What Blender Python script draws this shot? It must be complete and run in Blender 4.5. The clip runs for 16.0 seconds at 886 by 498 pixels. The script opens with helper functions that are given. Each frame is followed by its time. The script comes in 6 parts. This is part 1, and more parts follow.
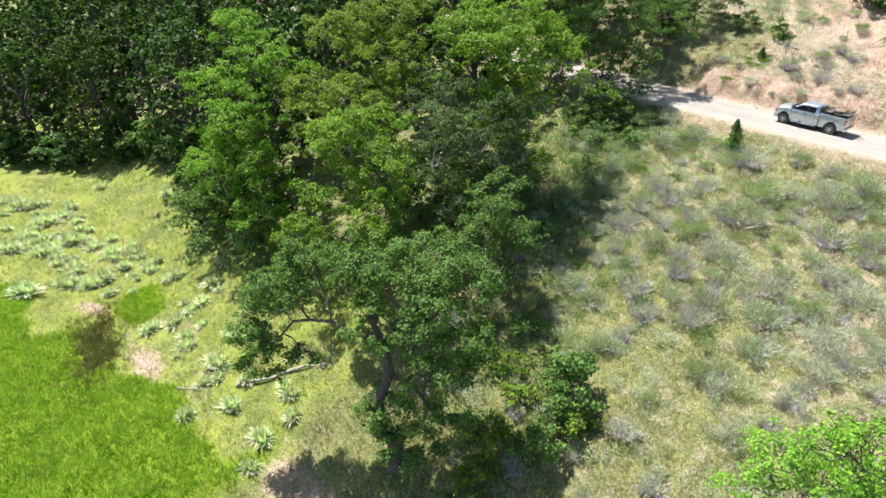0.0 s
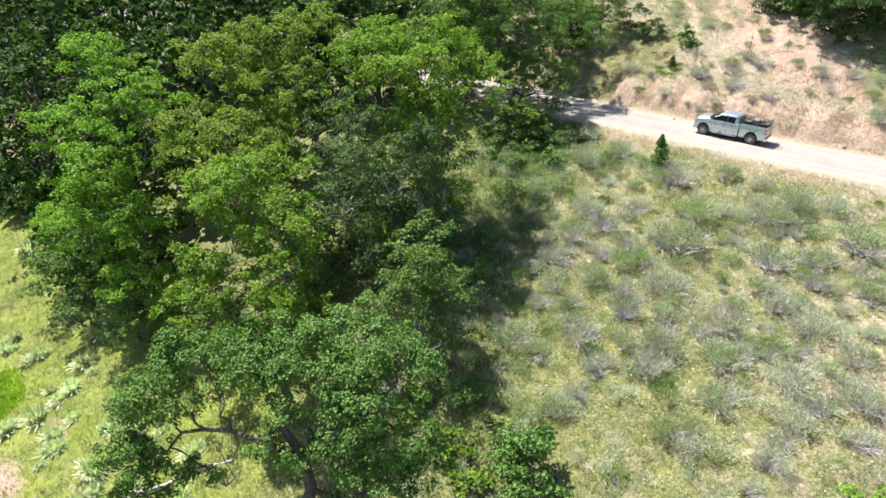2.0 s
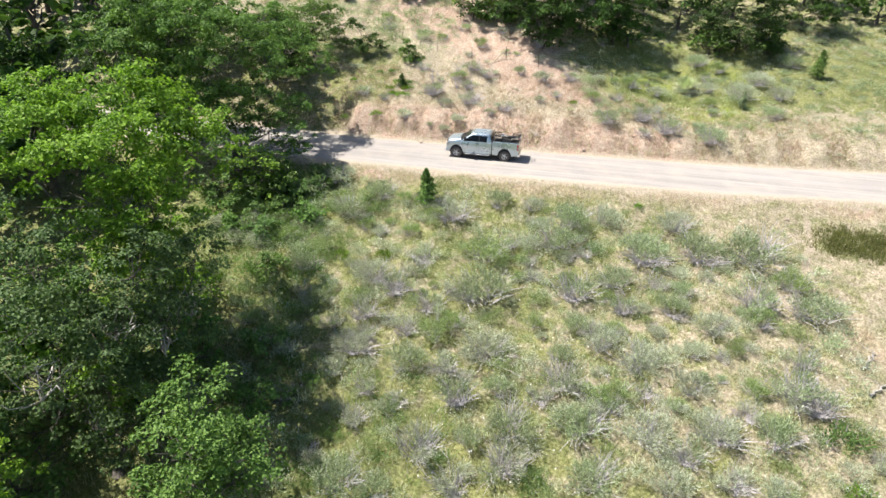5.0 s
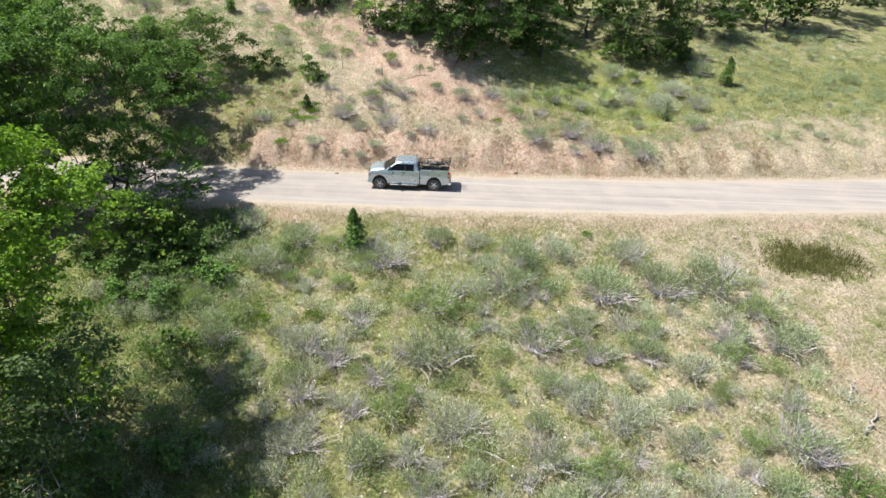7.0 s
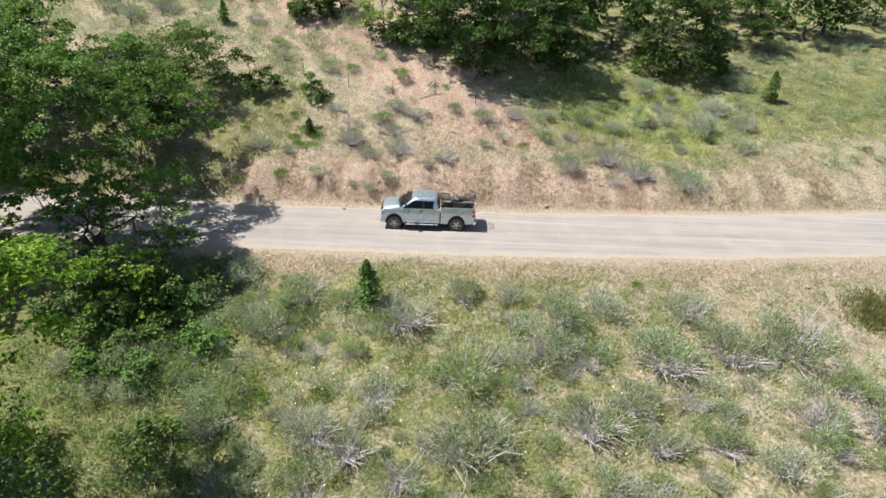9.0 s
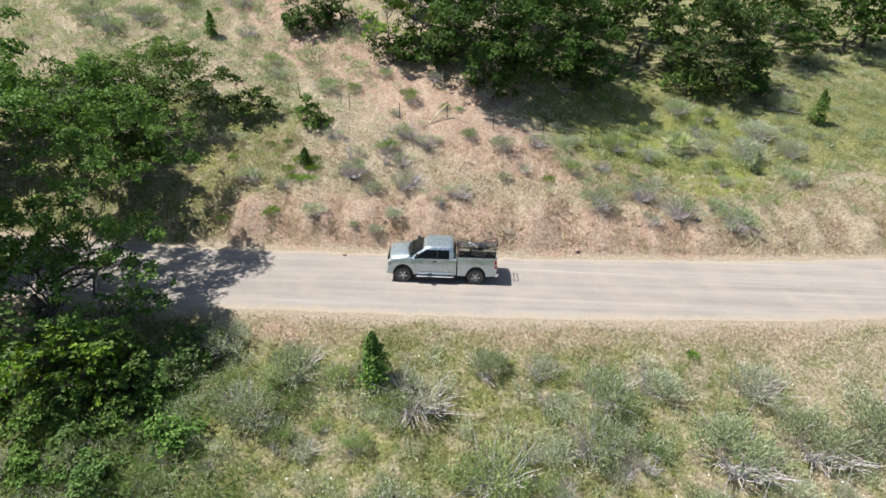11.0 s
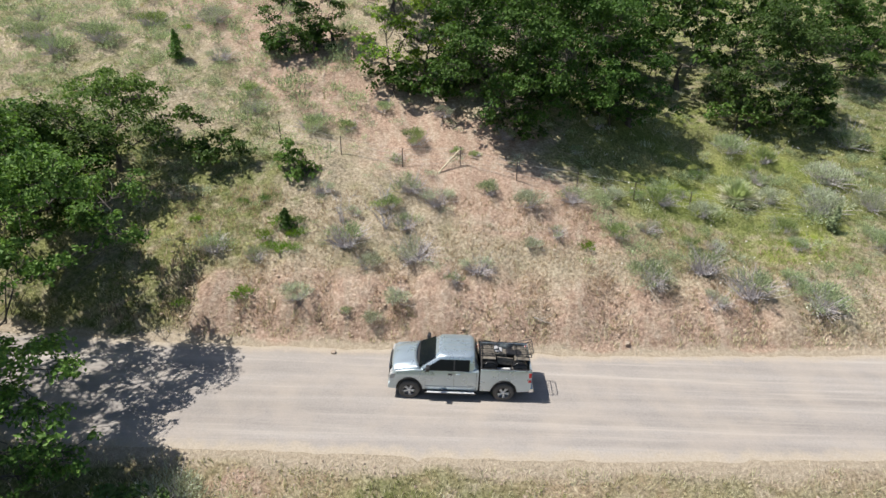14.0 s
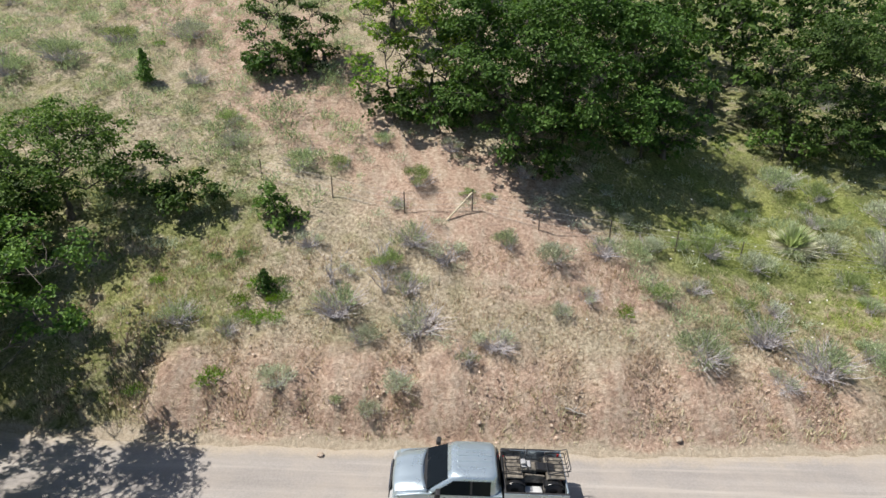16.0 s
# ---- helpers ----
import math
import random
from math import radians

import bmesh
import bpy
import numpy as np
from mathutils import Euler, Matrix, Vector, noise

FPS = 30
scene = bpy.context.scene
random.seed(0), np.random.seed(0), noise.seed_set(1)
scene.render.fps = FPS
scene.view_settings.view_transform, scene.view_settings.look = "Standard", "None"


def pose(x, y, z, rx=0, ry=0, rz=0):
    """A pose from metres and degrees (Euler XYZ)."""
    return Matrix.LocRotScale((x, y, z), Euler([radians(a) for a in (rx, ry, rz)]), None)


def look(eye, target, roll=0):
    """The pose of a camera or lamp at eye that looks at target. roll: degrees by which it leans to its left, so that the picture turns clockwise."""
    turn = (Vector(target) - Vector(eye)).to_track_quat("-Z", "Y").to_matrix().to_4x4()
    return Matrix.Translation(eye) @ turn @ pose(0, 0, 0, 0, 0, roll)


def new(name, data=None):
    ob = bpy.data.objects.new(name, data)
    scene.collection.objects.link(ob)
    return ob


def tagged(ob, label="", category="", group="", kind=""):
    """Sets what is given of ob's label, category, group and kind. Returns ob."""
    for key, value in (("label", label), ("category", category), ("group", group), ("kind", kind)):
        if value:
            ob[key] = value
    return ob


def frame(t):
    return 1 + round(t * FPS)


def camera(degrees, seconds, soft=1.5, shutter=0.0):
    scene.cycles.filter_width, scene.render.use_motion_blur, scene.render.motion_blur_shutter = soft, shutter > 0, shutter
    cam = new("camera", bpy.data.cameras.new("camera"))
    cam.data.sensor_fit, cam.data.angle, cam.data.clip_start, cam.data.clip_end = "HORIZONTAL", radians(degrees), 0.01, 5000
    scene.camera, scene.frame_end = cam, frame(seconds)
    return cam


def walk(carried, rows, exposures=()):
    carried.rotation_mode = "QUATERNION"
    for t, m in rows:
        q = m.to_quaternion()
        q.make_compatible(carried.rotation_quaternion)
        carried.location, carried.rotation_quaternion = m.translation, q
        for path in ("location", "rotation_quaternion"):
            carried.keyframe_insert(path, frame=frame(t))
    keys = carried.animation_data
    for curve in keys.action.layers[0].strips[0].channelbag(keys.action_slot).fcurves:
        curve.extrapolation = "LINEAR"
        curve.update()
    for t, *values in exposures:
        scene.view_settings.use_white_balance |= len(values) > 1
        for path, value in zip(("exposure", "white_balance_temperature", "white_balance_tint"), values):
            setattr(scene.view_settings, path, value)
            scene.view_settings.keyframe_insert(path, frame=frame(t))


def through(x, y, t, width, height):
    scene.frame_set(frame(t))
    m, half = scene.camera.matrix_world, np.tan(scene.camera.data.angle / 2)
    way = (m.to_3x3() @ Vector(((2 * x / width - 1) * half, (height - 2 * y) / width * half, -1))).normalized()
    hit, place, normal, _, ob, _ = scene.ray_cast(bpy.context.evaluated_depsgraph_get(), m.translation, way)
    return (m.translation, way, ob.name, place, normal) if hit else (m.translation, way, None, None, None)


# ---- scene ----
cam = camera(71.4, 16.0)
PATH = [
    (0, (20.569, -55.113, 14.772), (19.217, -53.966, 13.846), 0.0),
    (0.5, (19.401, -54.192, 14.741), (18.109, -52.974, 13.819), -0.1),
    (1, (18.2, -53.292, 14.749), (16.967, -52.012, 13.831), -0.1),
    (1.5, (16.983, -52.364, 14.75), (15.791, -51.043, 13.836), -0.2),
    (2, (15.785, -51.409, 14.729), (14.63, -50.052, 13.821), -0.3),
    (2.5, (14.479, -50.434, 14.851), (13.367, -49.042, 13.942), -0.3),
    (3, (13.29, -49.347, 14.941), (12.247, -47.904, 14.032), -0.3),
    (3.5, (12.077, -48.229, 15.032), (11.157, -46.703, 14.122), -0.4),
    (4, (10.971, -47.021, 14.981), (10.195, -45.415, 14.077), -0.6),
    (4.5, (9.697, -45.973, 15.302), (9.104, -44.295, 14.39), -0.3),
    (5, (8.669, -44.708, 15.327), (8.29, -42.968, 14.418), -0.4),
    (5.2, (8.349, -44.281, 15.372), (8.044, -42.526, 14.462), -0.4),
    (7.3, (4.841, -38.553, 15.409), (4.808, -36.768, 14.508), 0.1),
    (7.5, (4.652, -37.935, 15.439), (4.62, -36.15, 14.537), 0.0),
    (8, (4.242, -36.447, 15.44), (4.208, -34.66, 14.541), 0.0),
    (8.5, (3.845, -34.965, 15.472), (3.812, -33.179, 14.573), 0.0),
    (9, (3.541, -33.439, 15.467), (3.508, -31.651, 14.571), 0.0),
    (9.2, (3.44, -32.934, 15.477), (3.407, -31.146, 14.58), 0.1),
    (11.5, (2.37, -26.068, 15.684), (2.34, -24.276, 14.795), -0.0),
    (12, (2.234, -24.738, 15.833), (2.204, -22.949, 14.939), -0.1),
    (12.5, (2.0, -23.327, 15.954), (1.974, -21.54, 15.056), -0.0),
    (13, (1.813, -21.908, 16.008), (1.79, -20.122, 15.11), 0.1),
    (13.5, (1.663, -20.544, 16.062), (1.642, -18.755, 15.167), 0.2),
    (14, (1.542, -19.086, 16.224), (1.522, -17.3, 15.324), 0.2),
    (14.5, (1.476, -17.628, 16.383), (1.453, -15.845, 15.478), 0.1),
    (15, (1.381, -16.106, 16.487), (1.356, -14.325, 15.578), 0.0),
    (15.5, (1.233, -14.739, 16.411), (1.209, -12.954, 15.511), 0.2),
    (16, (1.038, -13.39, 16.482), (1.019, -11.604, 15.582), 0.2),
]
walk(cam, [(t, look(eye, target, roll)) for t, eye, target, roll in PATH], [(0, 1.24), (3, 1.30), (5, 1.14), (8, 0.82), (11.5, 0.64), (16, 0.50)])

# ---- light ----
SUN_DIR = Vector((-0.47, 0.03, 0.87)).normalized()      # towards the sun
world = bpy.data.worlds.new("sky")
world.use_nodes = True
scene.world = world
wn = world.node_tree
sky = wn.nodes.new("ShaderNodeTexSky")
sky.sky_type = "NISHITA"
sky.sun_disc = False
sky.sun_elevation = math.asin(SUN_DIR.z)
sky.sun_rotation = math.atan2(SUN_DIR.x, SUN_DIR.y)
wn.links.new(sky.outputs[0], wn.nodes["Background"].inputs[0])
wn.nodes["Background"].inputs[1].default_value = 0.075
sun_data = bpy.data.lights.new("sun", "SUN")
sun_data.energy = 5.0
sun_data.angle = radians(0.55)
sun_data.color = (1.0, 0.95, 0.87)
sun = new("sun", sun_data)
sun.matrix_world = Matrix.Translation((0, 0, 60)) @ SUN_DIR.to_track_quat("Z", "Y").to_matrix().to_4x4()

# ---- the lie of the land ----
ROAD_HALF = 3.3
FRONT_Y = (-400, -90, -60, -52, -46, -43, -40, -36, -32, -27, -23.5, -20, -17, -11, -8, -5.5, -4.2, -3.4)
FRONT_Z = (-16, -13.2, -12.7, -12.6, -12.2, -11.0, -9.9, -8.3, -6.9, -5.9, -5.2, -4.4, -4.0, -2.6, -1.75, -1.0, -0.45, 0.0)
HILL_Y = (3.3, 3.6, 4.3, 5.0, 6.0, 8.0, 12.3, 16.5, 22, 30, 60, 150, 400)
HILL_Z = (0.0, 0.12, 0.95, 1.55, 2.1, 3.0, 5.0, 6.5, 9.1, 12.0, 21, 42, 60)


def road_mid(x):
    x = np.asarray(x, float)
    return 0.0022 * np.clip(x, -60, 60) ** 2 * np.where(x > 0, 1.0, 0.6)


def road_z(x):
    return -0.03 * np.clip(np.asarray(x, float), -60, 60)


def smooth(a, b, x):
    t = np.clip((np.asarray(x, float) - a) / (b - a), 0, 1)
    return t * t * (3 - 2 * t)


def land(x, y):
    """The height of the ground without its small bumps."""
    x, y = np.asarray(x, float), np.asarray(y, float)
    d = y - road_mid(x)
    front = np.interp(d, FRONT_Y, FRONT_Z)
    front = front - 1.4 * smooth(-4, -30, x) * smooth(-14, -34, y) * smooth(-60, -46, y)
    front = front + 0.8 * smooth(8, 22, x) * smooth(-6, -12, d) * smooth(-40, -28, d)
    side = 1.0 - 0.41 * smooth(3, 19, x)
    hill = np.interp(d, HILL_Y, HILL_Z) * side
    return road_z(x) + np.where(d < 0, front, hill)


def waves(x, y):
    """Small uneven bumps, none on the road."""
    x, y = np.asarray(x, float), np.asarray(y, float)
    b = 0.07 * np.sin(0.9 * x + 1.3 * np.sin(0.5 * y)) * np.cos(0.8 * y + 0.7)
    b += 0.05 * np.sin(2.1 * x + 0.7 * y + 2 * np.sin(0.33 * x)) + 0.04 * np.sin(1.7 * y - 2.6 * x)
    return b * smooth(ROAD_HALF, ROAD_HALF + 1.5, np.abs(y - road_mid(x)))


def ground_z(x, y):
    return land(x, y) + waves(x, y)

# ---- materials ----
def node(nt, kind, **values):
    n = nt.nodes.new(kind)
    for k, v in values.items():
        n.inputs[k.replace("_", " ")].default_value = v
    return n


def fresh(name):
    m = bpy.data.materials.new(name)
    m.use_nodes = True
    nt = m.node_tree
    return m, nt, nt.nodes["Principled BSDF"]


def noise_tex(nt, scale, detail=4.0, rough=0.6, stretch=None, coord="Object"):
    tc = nt.nodes.new("ShaderNodeTexCoord")
    mp = nt.nodes.new("ShaderNodeMapping")
    if stretch:
        mp.inputs["Scale"].default_value = stretch
    nt.links.new(tc.outputs[coord], mp.inputs[0])
    n = node(nt, "ShaderNodeTexNoise", Scale=scale, Detail=detail, Roughness=rough)
    nt.links.new(mp.outputs[0], n.inputs["Vector"])
    return n.outputs["Fac"]


def ramp(nt, fac, *stops):
    r = nt.nodes.new("ShaderNodeValToRGB")
    while len(r.color_ramp.elements) < len(stops):
        r.color_ramp.elements.new(0.5)
    for e, (p, c) in zip(r.color_ramp.elements, stops):
        e.position = p
        e.color = (*c, 1) if len(c) == 3 else c
    nt.links.new(fac, r.inputs[0])
    return r.outputs[0]


def blend(nt, fac, a, b, how="MIX"):
    m = nt.nodes.new("ShaderNodeMix")
    m.data_type, m.blend_type = "RGBA", how
    for socket, v in ((m.inputs[0], fac), (m.inputs[6], a), (m.inputs[7], b)):
        if isinstance(v, (tuple, list)):
            socket.default_value = (*v, 1) if len(v) == 3 else v
        elif isinstance(v, (int, float)):
            socket.default_value = v
        else:
            nt.links.new(v, socket)
    return m.outputs[2]


def maths(nt, op, a, b=0.5):
    m = nt.nodes.new("ShaderNodeMath")
    m.operation = op
    for socket, v in ((m.inputs[0], a), (m.inputs[1], b)):
        if isinstance(v, (int, float)):
            socket.default_value = v
        else:
            nt.links.new(v, socket)
    return m.outputs[0]


def bump(nt, bsdf, fac, strength, distance):
    b = node(nt, "ShaderNodeBump", Strength=strength, Distance=distance)
    nt.links.new(fac, b.inputs["Height"])
    nt.links.new(b.outputs[0], bsdf.inputs["Normal"])


def attribute(nt, name):
    a = nt.nodes.new("ShaderNodeAttribute")
    a.attribute_name = name
    return a.outputs["Fac"]


def ground_material():
    m, nt, p = fresh("dry_grass_ground")
    fine, mid, big = noise_tex(nt, 7.0, 6), noise_tex(nt, 1.1, 5), noise_tex(nt, 0.22, 4)
    straw = ramp(nt, fine, (0.27, (0.17, 0.135, 0.09)), (0.5, (0.43, 0.362, 0.265)), (0.73, (0.67, 0.59, 0.455)))
    pale = ramp(nt, noise_tex(nt, 0.6, 5), (0.36, (0.82, 0.86, 0.76)), (0.5, (1, 1, 1)), (0.68, (1.15, 1.13, 1.12)))
    straw = blend(nt, 1.0, straw, pale, "MULTIPLY")
    green = ramp(nt, fine, (0.27, (0.06, 0.075, 0.018)), (0.5, (0.225, 0.24, 0.095)), (0.73, (0.42, 0.42, 0.20)))
    dirt = ramp(nt, fine, (0.27, (0.22, 0.145, 0.105)), (0.5, (0.46, 0.325, 0.25)), (0.75, (0.72, 0.555, 0.445)))
    dirt = blend(nt, ramp(nt, noise_tex(nt, 1.6, 5, 0.65, (1.6, 0.5, 0.5)), (0.46, (0, 0, 0)), (0.64, (0.7, 0.7, 0.7))), dirt, ramp(nt, fine, (0.3, (0.42, 0.335, 0.255)), (0.7, (0.70, 0.59, 0.475))))
    lush = ramp(nt, fine, (0.25, (0.10, 0.16, 0.010)), (0.55, (0.195, 0.285, 0.022)), (0.8, (0.30, 0.40, 0.05)))
    fresh_green = ramp(nt, fine, (0.27, (0.11, 0.145, 0.025)), (0.5, (0.255, 0.315, 0.058)), (0.73, (0.43, 0.47, 0.14)))
    lush = blend(nt, 0.85, lush, ramp(nt, noise_tex(nt, 0.35, 5, 0.6), (0.34, (0.55, 0.62, 0.7)), (0.5, (1, 1, 1)), (0.66, (1.15, 1.08, 1.1))), "MULTIPLY")
    green = blend(nt, ramp(nt, attribute(nt, "lush"), (0.1, (0, 0, 0)), (0.35, (1, 1, 1))), green, fresh_green)
    w_green = maths(nt, "ADD", maths(nt, "MULTIPLY", mid, 0.8), maths(nt, "SUBTRACT", attribute(nt, "green"), 0.42))
    w_green = ramp(nt, w_green, (0.42, (0, 0, 0)), (0.62, (1, 1, 1)))
    w_dirt = maths(nt, "ADD", maths(nt, "MULTIPLY", maths(nt, "ADD", mid, big), 0.45), maths(nt, "SUBTRACT", attribute(nt, "dirt"), 0.45))
    w_dirt = ramp(nt, w_dirt, (0.42, (0, 0, 0)), (0.66, (1, 1, 1)))
    w_lush = maths(nt, "ADD", maths(nt, "MULTIPLY", mid, 0.5), maths(nt, "SUBTRACT", attribute(nt, "lush"), 0.25))
    w_lush = ramp(nt, w_lush, (0.4, (0, 0, 0)), (0.62, (1, 1, 1)))
    w_damp = ramp(nt, maths(nt, "ADD", maths(nt, "MULTIPLY", mid, 0.7), maths(nt, "SUBTRACT", attribute(nt, "damp"), 0.35)), (0.4, (0, 0, 0)), (0.66, (0.9, 0.9, 0.9)))
    green = blend(nt, 0.8, green, ramp(nt, noise_tex(nt, 0.45, 5), (0.36, (0.6, 0.66, 0.6)), (0.5, (0.95, 0.95, 0.95)), (0.66, (1.2, 1.14, 1.1))), "MULTIPLY")
    c = blend(nt, w_green, straw, green)
    c = blend(nt, w_dirt, c, dirt)
    c = blend(nt, w_lush, c, lush)
    c = blend(nt, w_damp, c, ramp(nt, fine, (0.3, (0.055, 0.060, 0.020)), (0.7, (0.15, 0.155, 0.055))))
    w_dust = maths(nt, "ADD", maths(nt, "MULTIPLY", maths(nt, "ADD", mid, fine), 0.35), maths(nt, "SUBTRACT", attribute(nt, "dust"), 0.35))
    c = blend(nt, ramp(nt, w_dust, (0.35, (0, 0, 0)), (0.75, (1, 1, 1))), c, ramp(nt, fine, (0.3, (0.37, 0.305, 0.23)), (0.7, (0.56, 0.475, 0.37))))
    stone = noise_tex(nt, 26.0, 3)
    c = blend(nt, 0.6, c, ramp(nt, stone, (0.3, (0.3, 0.33, 0.3)), (0.55, (0.8, 0.8, 0.8)), (0.75, (1, 1, 1))), "MULTIPLY")
    nt.links.new(c, p.inputs["Base Color"])
    p.inputs["Roughness"].default_value = 0.95
    p.inputs["Specular IOR Level"].default_value = 0.15
    bump(nt, p, maths(nt, "ADD", fine, stone), 0.9, 0.09)
    return m


def road_material():
    m, nt, p = fresh("dusty_gravel")
    streak = noise_tex(nt, 1.0, 5, 0.6, (0.06, 1.5, 1))
    fine, mid = noise_tex(nt, 14.0, 6, 0.7), noise_tex(nt, 0.5, 4)
    c = ramp(nt, streak, (0.3, (0.238, 0.219, 0.206)), (0.5, (0.290, 0.267, 0.251)), (0.72, (0.355, 0.330, 0.309)))
    c = blend(nt, 0.35, c, ramp(nt, fine, (0.3, (0.45, 0.44, 0.43)), (0.6, (1, 1, 1))), "MULTIPLY")
    c = blend(nt, ramp(nt, mid, (0.45, (0, 0, 0)), (0.7, (0.6, 0.6, 0.6))), c, (0.345, 0.302, 0.262))
    thin = noise_tex(nt, 1.0, 4, 0.6, (0.09, 3.2, 1))
    c = blend(nt, ramp(nt, thin, (0.54, (0, 0, 0)), (0.72, (0.5, 0.5, 0.5))), c, (0.41, 0.375, 0.335))
    c = blend(nt, ramp(nt, thin, (0.3, (0.4, 0.4, 0.4)), (0.42, (0, 0, 0))), c, (0.23, 0.212, 0.192))
    w_edge = maths(nt, "ADD", maths(nt, "MULTIPLY", noise_tex(nt, 2.2, 5), 0.9), maths(nt, "SUBTRACT", attribute(nt, "edge"), 0.5))
    c = blend(nt, ramp(nt, w_edge, (0.3, (0, 0, 0)), (0.8, (1, 1, 1))), c, ramp(nt, fine, (0.3, (0.28, 0.24, 0.19)), (0.7, (0.40, 0.35, 0.29))))
    nt.links.new(c, p.inputs["Base Color"])
    p.inputs["Roughness"].default_value = 0.9
    p.inputs["Specular IOR Level"].default_value = 0.2
    bump(nt, p, fine, 0.5, 0.03)
    return m


def leaf_material(name, dark, mid, light, through=0.35, tint=(1.2, 1.3, 0.75)):
    m, nt, p = fresh(name)
    geo, info = nt.nodes.new("ShaderNodeNewGeometry"), nt.nodes.new("ShaderNodeObjectInfo")
    c = ramp(nt, geo.outputs["Random Per Island"], (0.0, dark), (0.5, mid), (1.0, light))
    patch = noise_tex(nt, 0.5, 3)
    c = blend(nt, ramp(nt, patch, (0.4, (0, 0, 0)), (0.66, (0.55, 0.55, 0.55))), c, light)
    hue = node(nt, "ShaderNodeHueSaturation")
    nt.links.new(maths(nt, "ADD", maths(nt, "MULTIPLY", info.outputs["Random"], 0.018), 0.491), hue.inputs["Hue"])
    nt.links.new(maths(nt, "ADD", maths(nt, "MULTIPLY", info.outputs["Random"], 0.3), 0.87), hue.inputs["Value"])
    nt.links.new(c, hue.inputs["Color"])
    nt.links.new(hue.outputs[0], p.inputs["Base Color"])
    p.inputs["Roughness"].default_value = 0.62
    p.inputs["Specular IOR Level"].default_value = 0.25
    t = nt.nodes.new("ShaderNodeBsdfTranslucent")
    nt.links.new(blend(nt, 1.0, hue.outputs[0], tint, "MULTIPLY"), t.inputs[0])
    mix = node(nt, "ShaderNodeMixShader", Fac=through)
    nt.links.new(p.outputs[0], mix.inputs[1])
    nt.links.new(t.outputs[0], mix.inputs[2])
    nt.links.new(mix.outputs[0], nt.nodes["Material Output"].inputs[0])
    return m


def grain_material(name, dark, light, scale=6.0, rough=0.9, stretch=None, relief=0.5):
    m, nt, p = fresh(name)
    n = noise_tex(nt, scale, 6, 0.65, stretch)
    c = ramp(nt, n, (0.3, dark), (0.7, light))
    big = noise_tex(nt, scale * 0.17, 3)
    c = blend(nt, 0.4, c, ramp(nt, big, (0.35, (0.55, 0.55, 0.55)), (0.65, (1, 1, 1))), "MULTIPLY")
    nt.links.new(c, p.inputs["Base Color"])
    p.inputs["Roughness"].default_value = rough
    bump(nt, p, n, relief, 0.02)
    return m


M_GROUND, M_ROAD = ground_material(), road_material()
M_BARK = grain_material("oak_bark", (0.035, 0.03, 0.025), (0.15, 0.13, 0.11), 9, stretch=(1, 1, 0.25))
M_DEAD = grain_material("bleached_wood", (0.22, 0.20, 0.18), (0.50, 0.47, 0.43), 8, stretch=(1, 1, 0.2))
M_OAK = leaf_material("oak_leaf", (0.032, 0.072, 0.016), (0.082, 0.165, 0.034), (0.175, 0.280, 0.066), 0.32)
M_BRIGHT = leaf_material("bright_maple_leaf", (0.038, 0.085, 0.010), (0.110, 0.218, 0.024), (0.240, 0.375, 0.044), 0.36)
M_LIME = leaf_material("lime_leaf", (0.055, 0.120, 0.016), (0.118, 0.245, 0.030), (0.260, 0.430, 0.050), 0.40)
M_OLIVE = leaf_material("olive_leaf", (0.050, 0.098, 0.020), (0.112, 0.198, 0.032), (0.265, 0.360, 0.048), 0.38)
M_DARK = leaf_material("dark_oak_leaf", (0.014, 0.036, 0.007), (0.039, 0.084, 0.015), (0.088, 0.160, 0.029), 0.28)
M_WOOD = leaf_material("wood_leaf", (0.020, 0.045, 0.010), (0.040, 0.082, 0.017), (0.072, 0.130, 0.028), 0.28)
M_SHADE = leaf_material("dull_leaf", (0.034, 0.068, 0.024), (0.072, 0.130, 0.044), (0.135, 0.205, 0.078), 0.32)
M_UNDER = leaf_material("undergrowth_leaf", (0.050, 0.100, 0.030), (0.105, 0.185, 0.055), (0.185, 0.275, 0.095), 0.42)
M_SAGE = leaf_material("sage_leaf", (0.13, 0.15, 0.105), (0.36, 0.395, 0.28), (0.56, 0.60, 0.46), 0.38, (1.1, 1.1, 0.9))
M_SAGE_GREEN = leaf_material("green_sage_leaf", (0.080, 0.110, 0.060), (0.245, 0.305, 0.170), (0.49, 0.55, 0.365), 0.4, (1.1, 1.15, 0.8))
M_SAGE_FRESH = leaf_material("fresh_sage_leaf", (0.075, 0.115, 0.042), (0.215, 0.295, 0.110), (0.42, 0.49, 0.24), 0.4, (1.1, 1.15, 0.8))
M_TWIG = grain_material("grey_twig", (0.29, 0.265, 0.275), (0.64, 0.60, 0.62), 12)
M_STRAW = leaf_material("straw_blade", (0.25, 0.23, 0.14), (0.44, 0.41, 0.275), (0.63, 0.60, 0.45), 0.38, (1.15, 1.15, 0.8))
M_BLADE = leaf_material("green_blade", (0.10, 0.13, 0.035), (0.205, 0.25, 0.08), (0.35, 0.39, 0.165), 0.42)
M_LUSH = leaf_material("lush_blade", (0.10, 0.185, 0.012), (0.18, 0.30, 0.025), (0.28, 0.40, 0.055), 0.45)
M_FORB = leaf_material("blue_green_forb", (0.26, 0.34, 0.15), (0.43, 0.52, 0.28), (0.66, 0.72, 0.50), 0.5, (1.1, 1.15, 0.8))


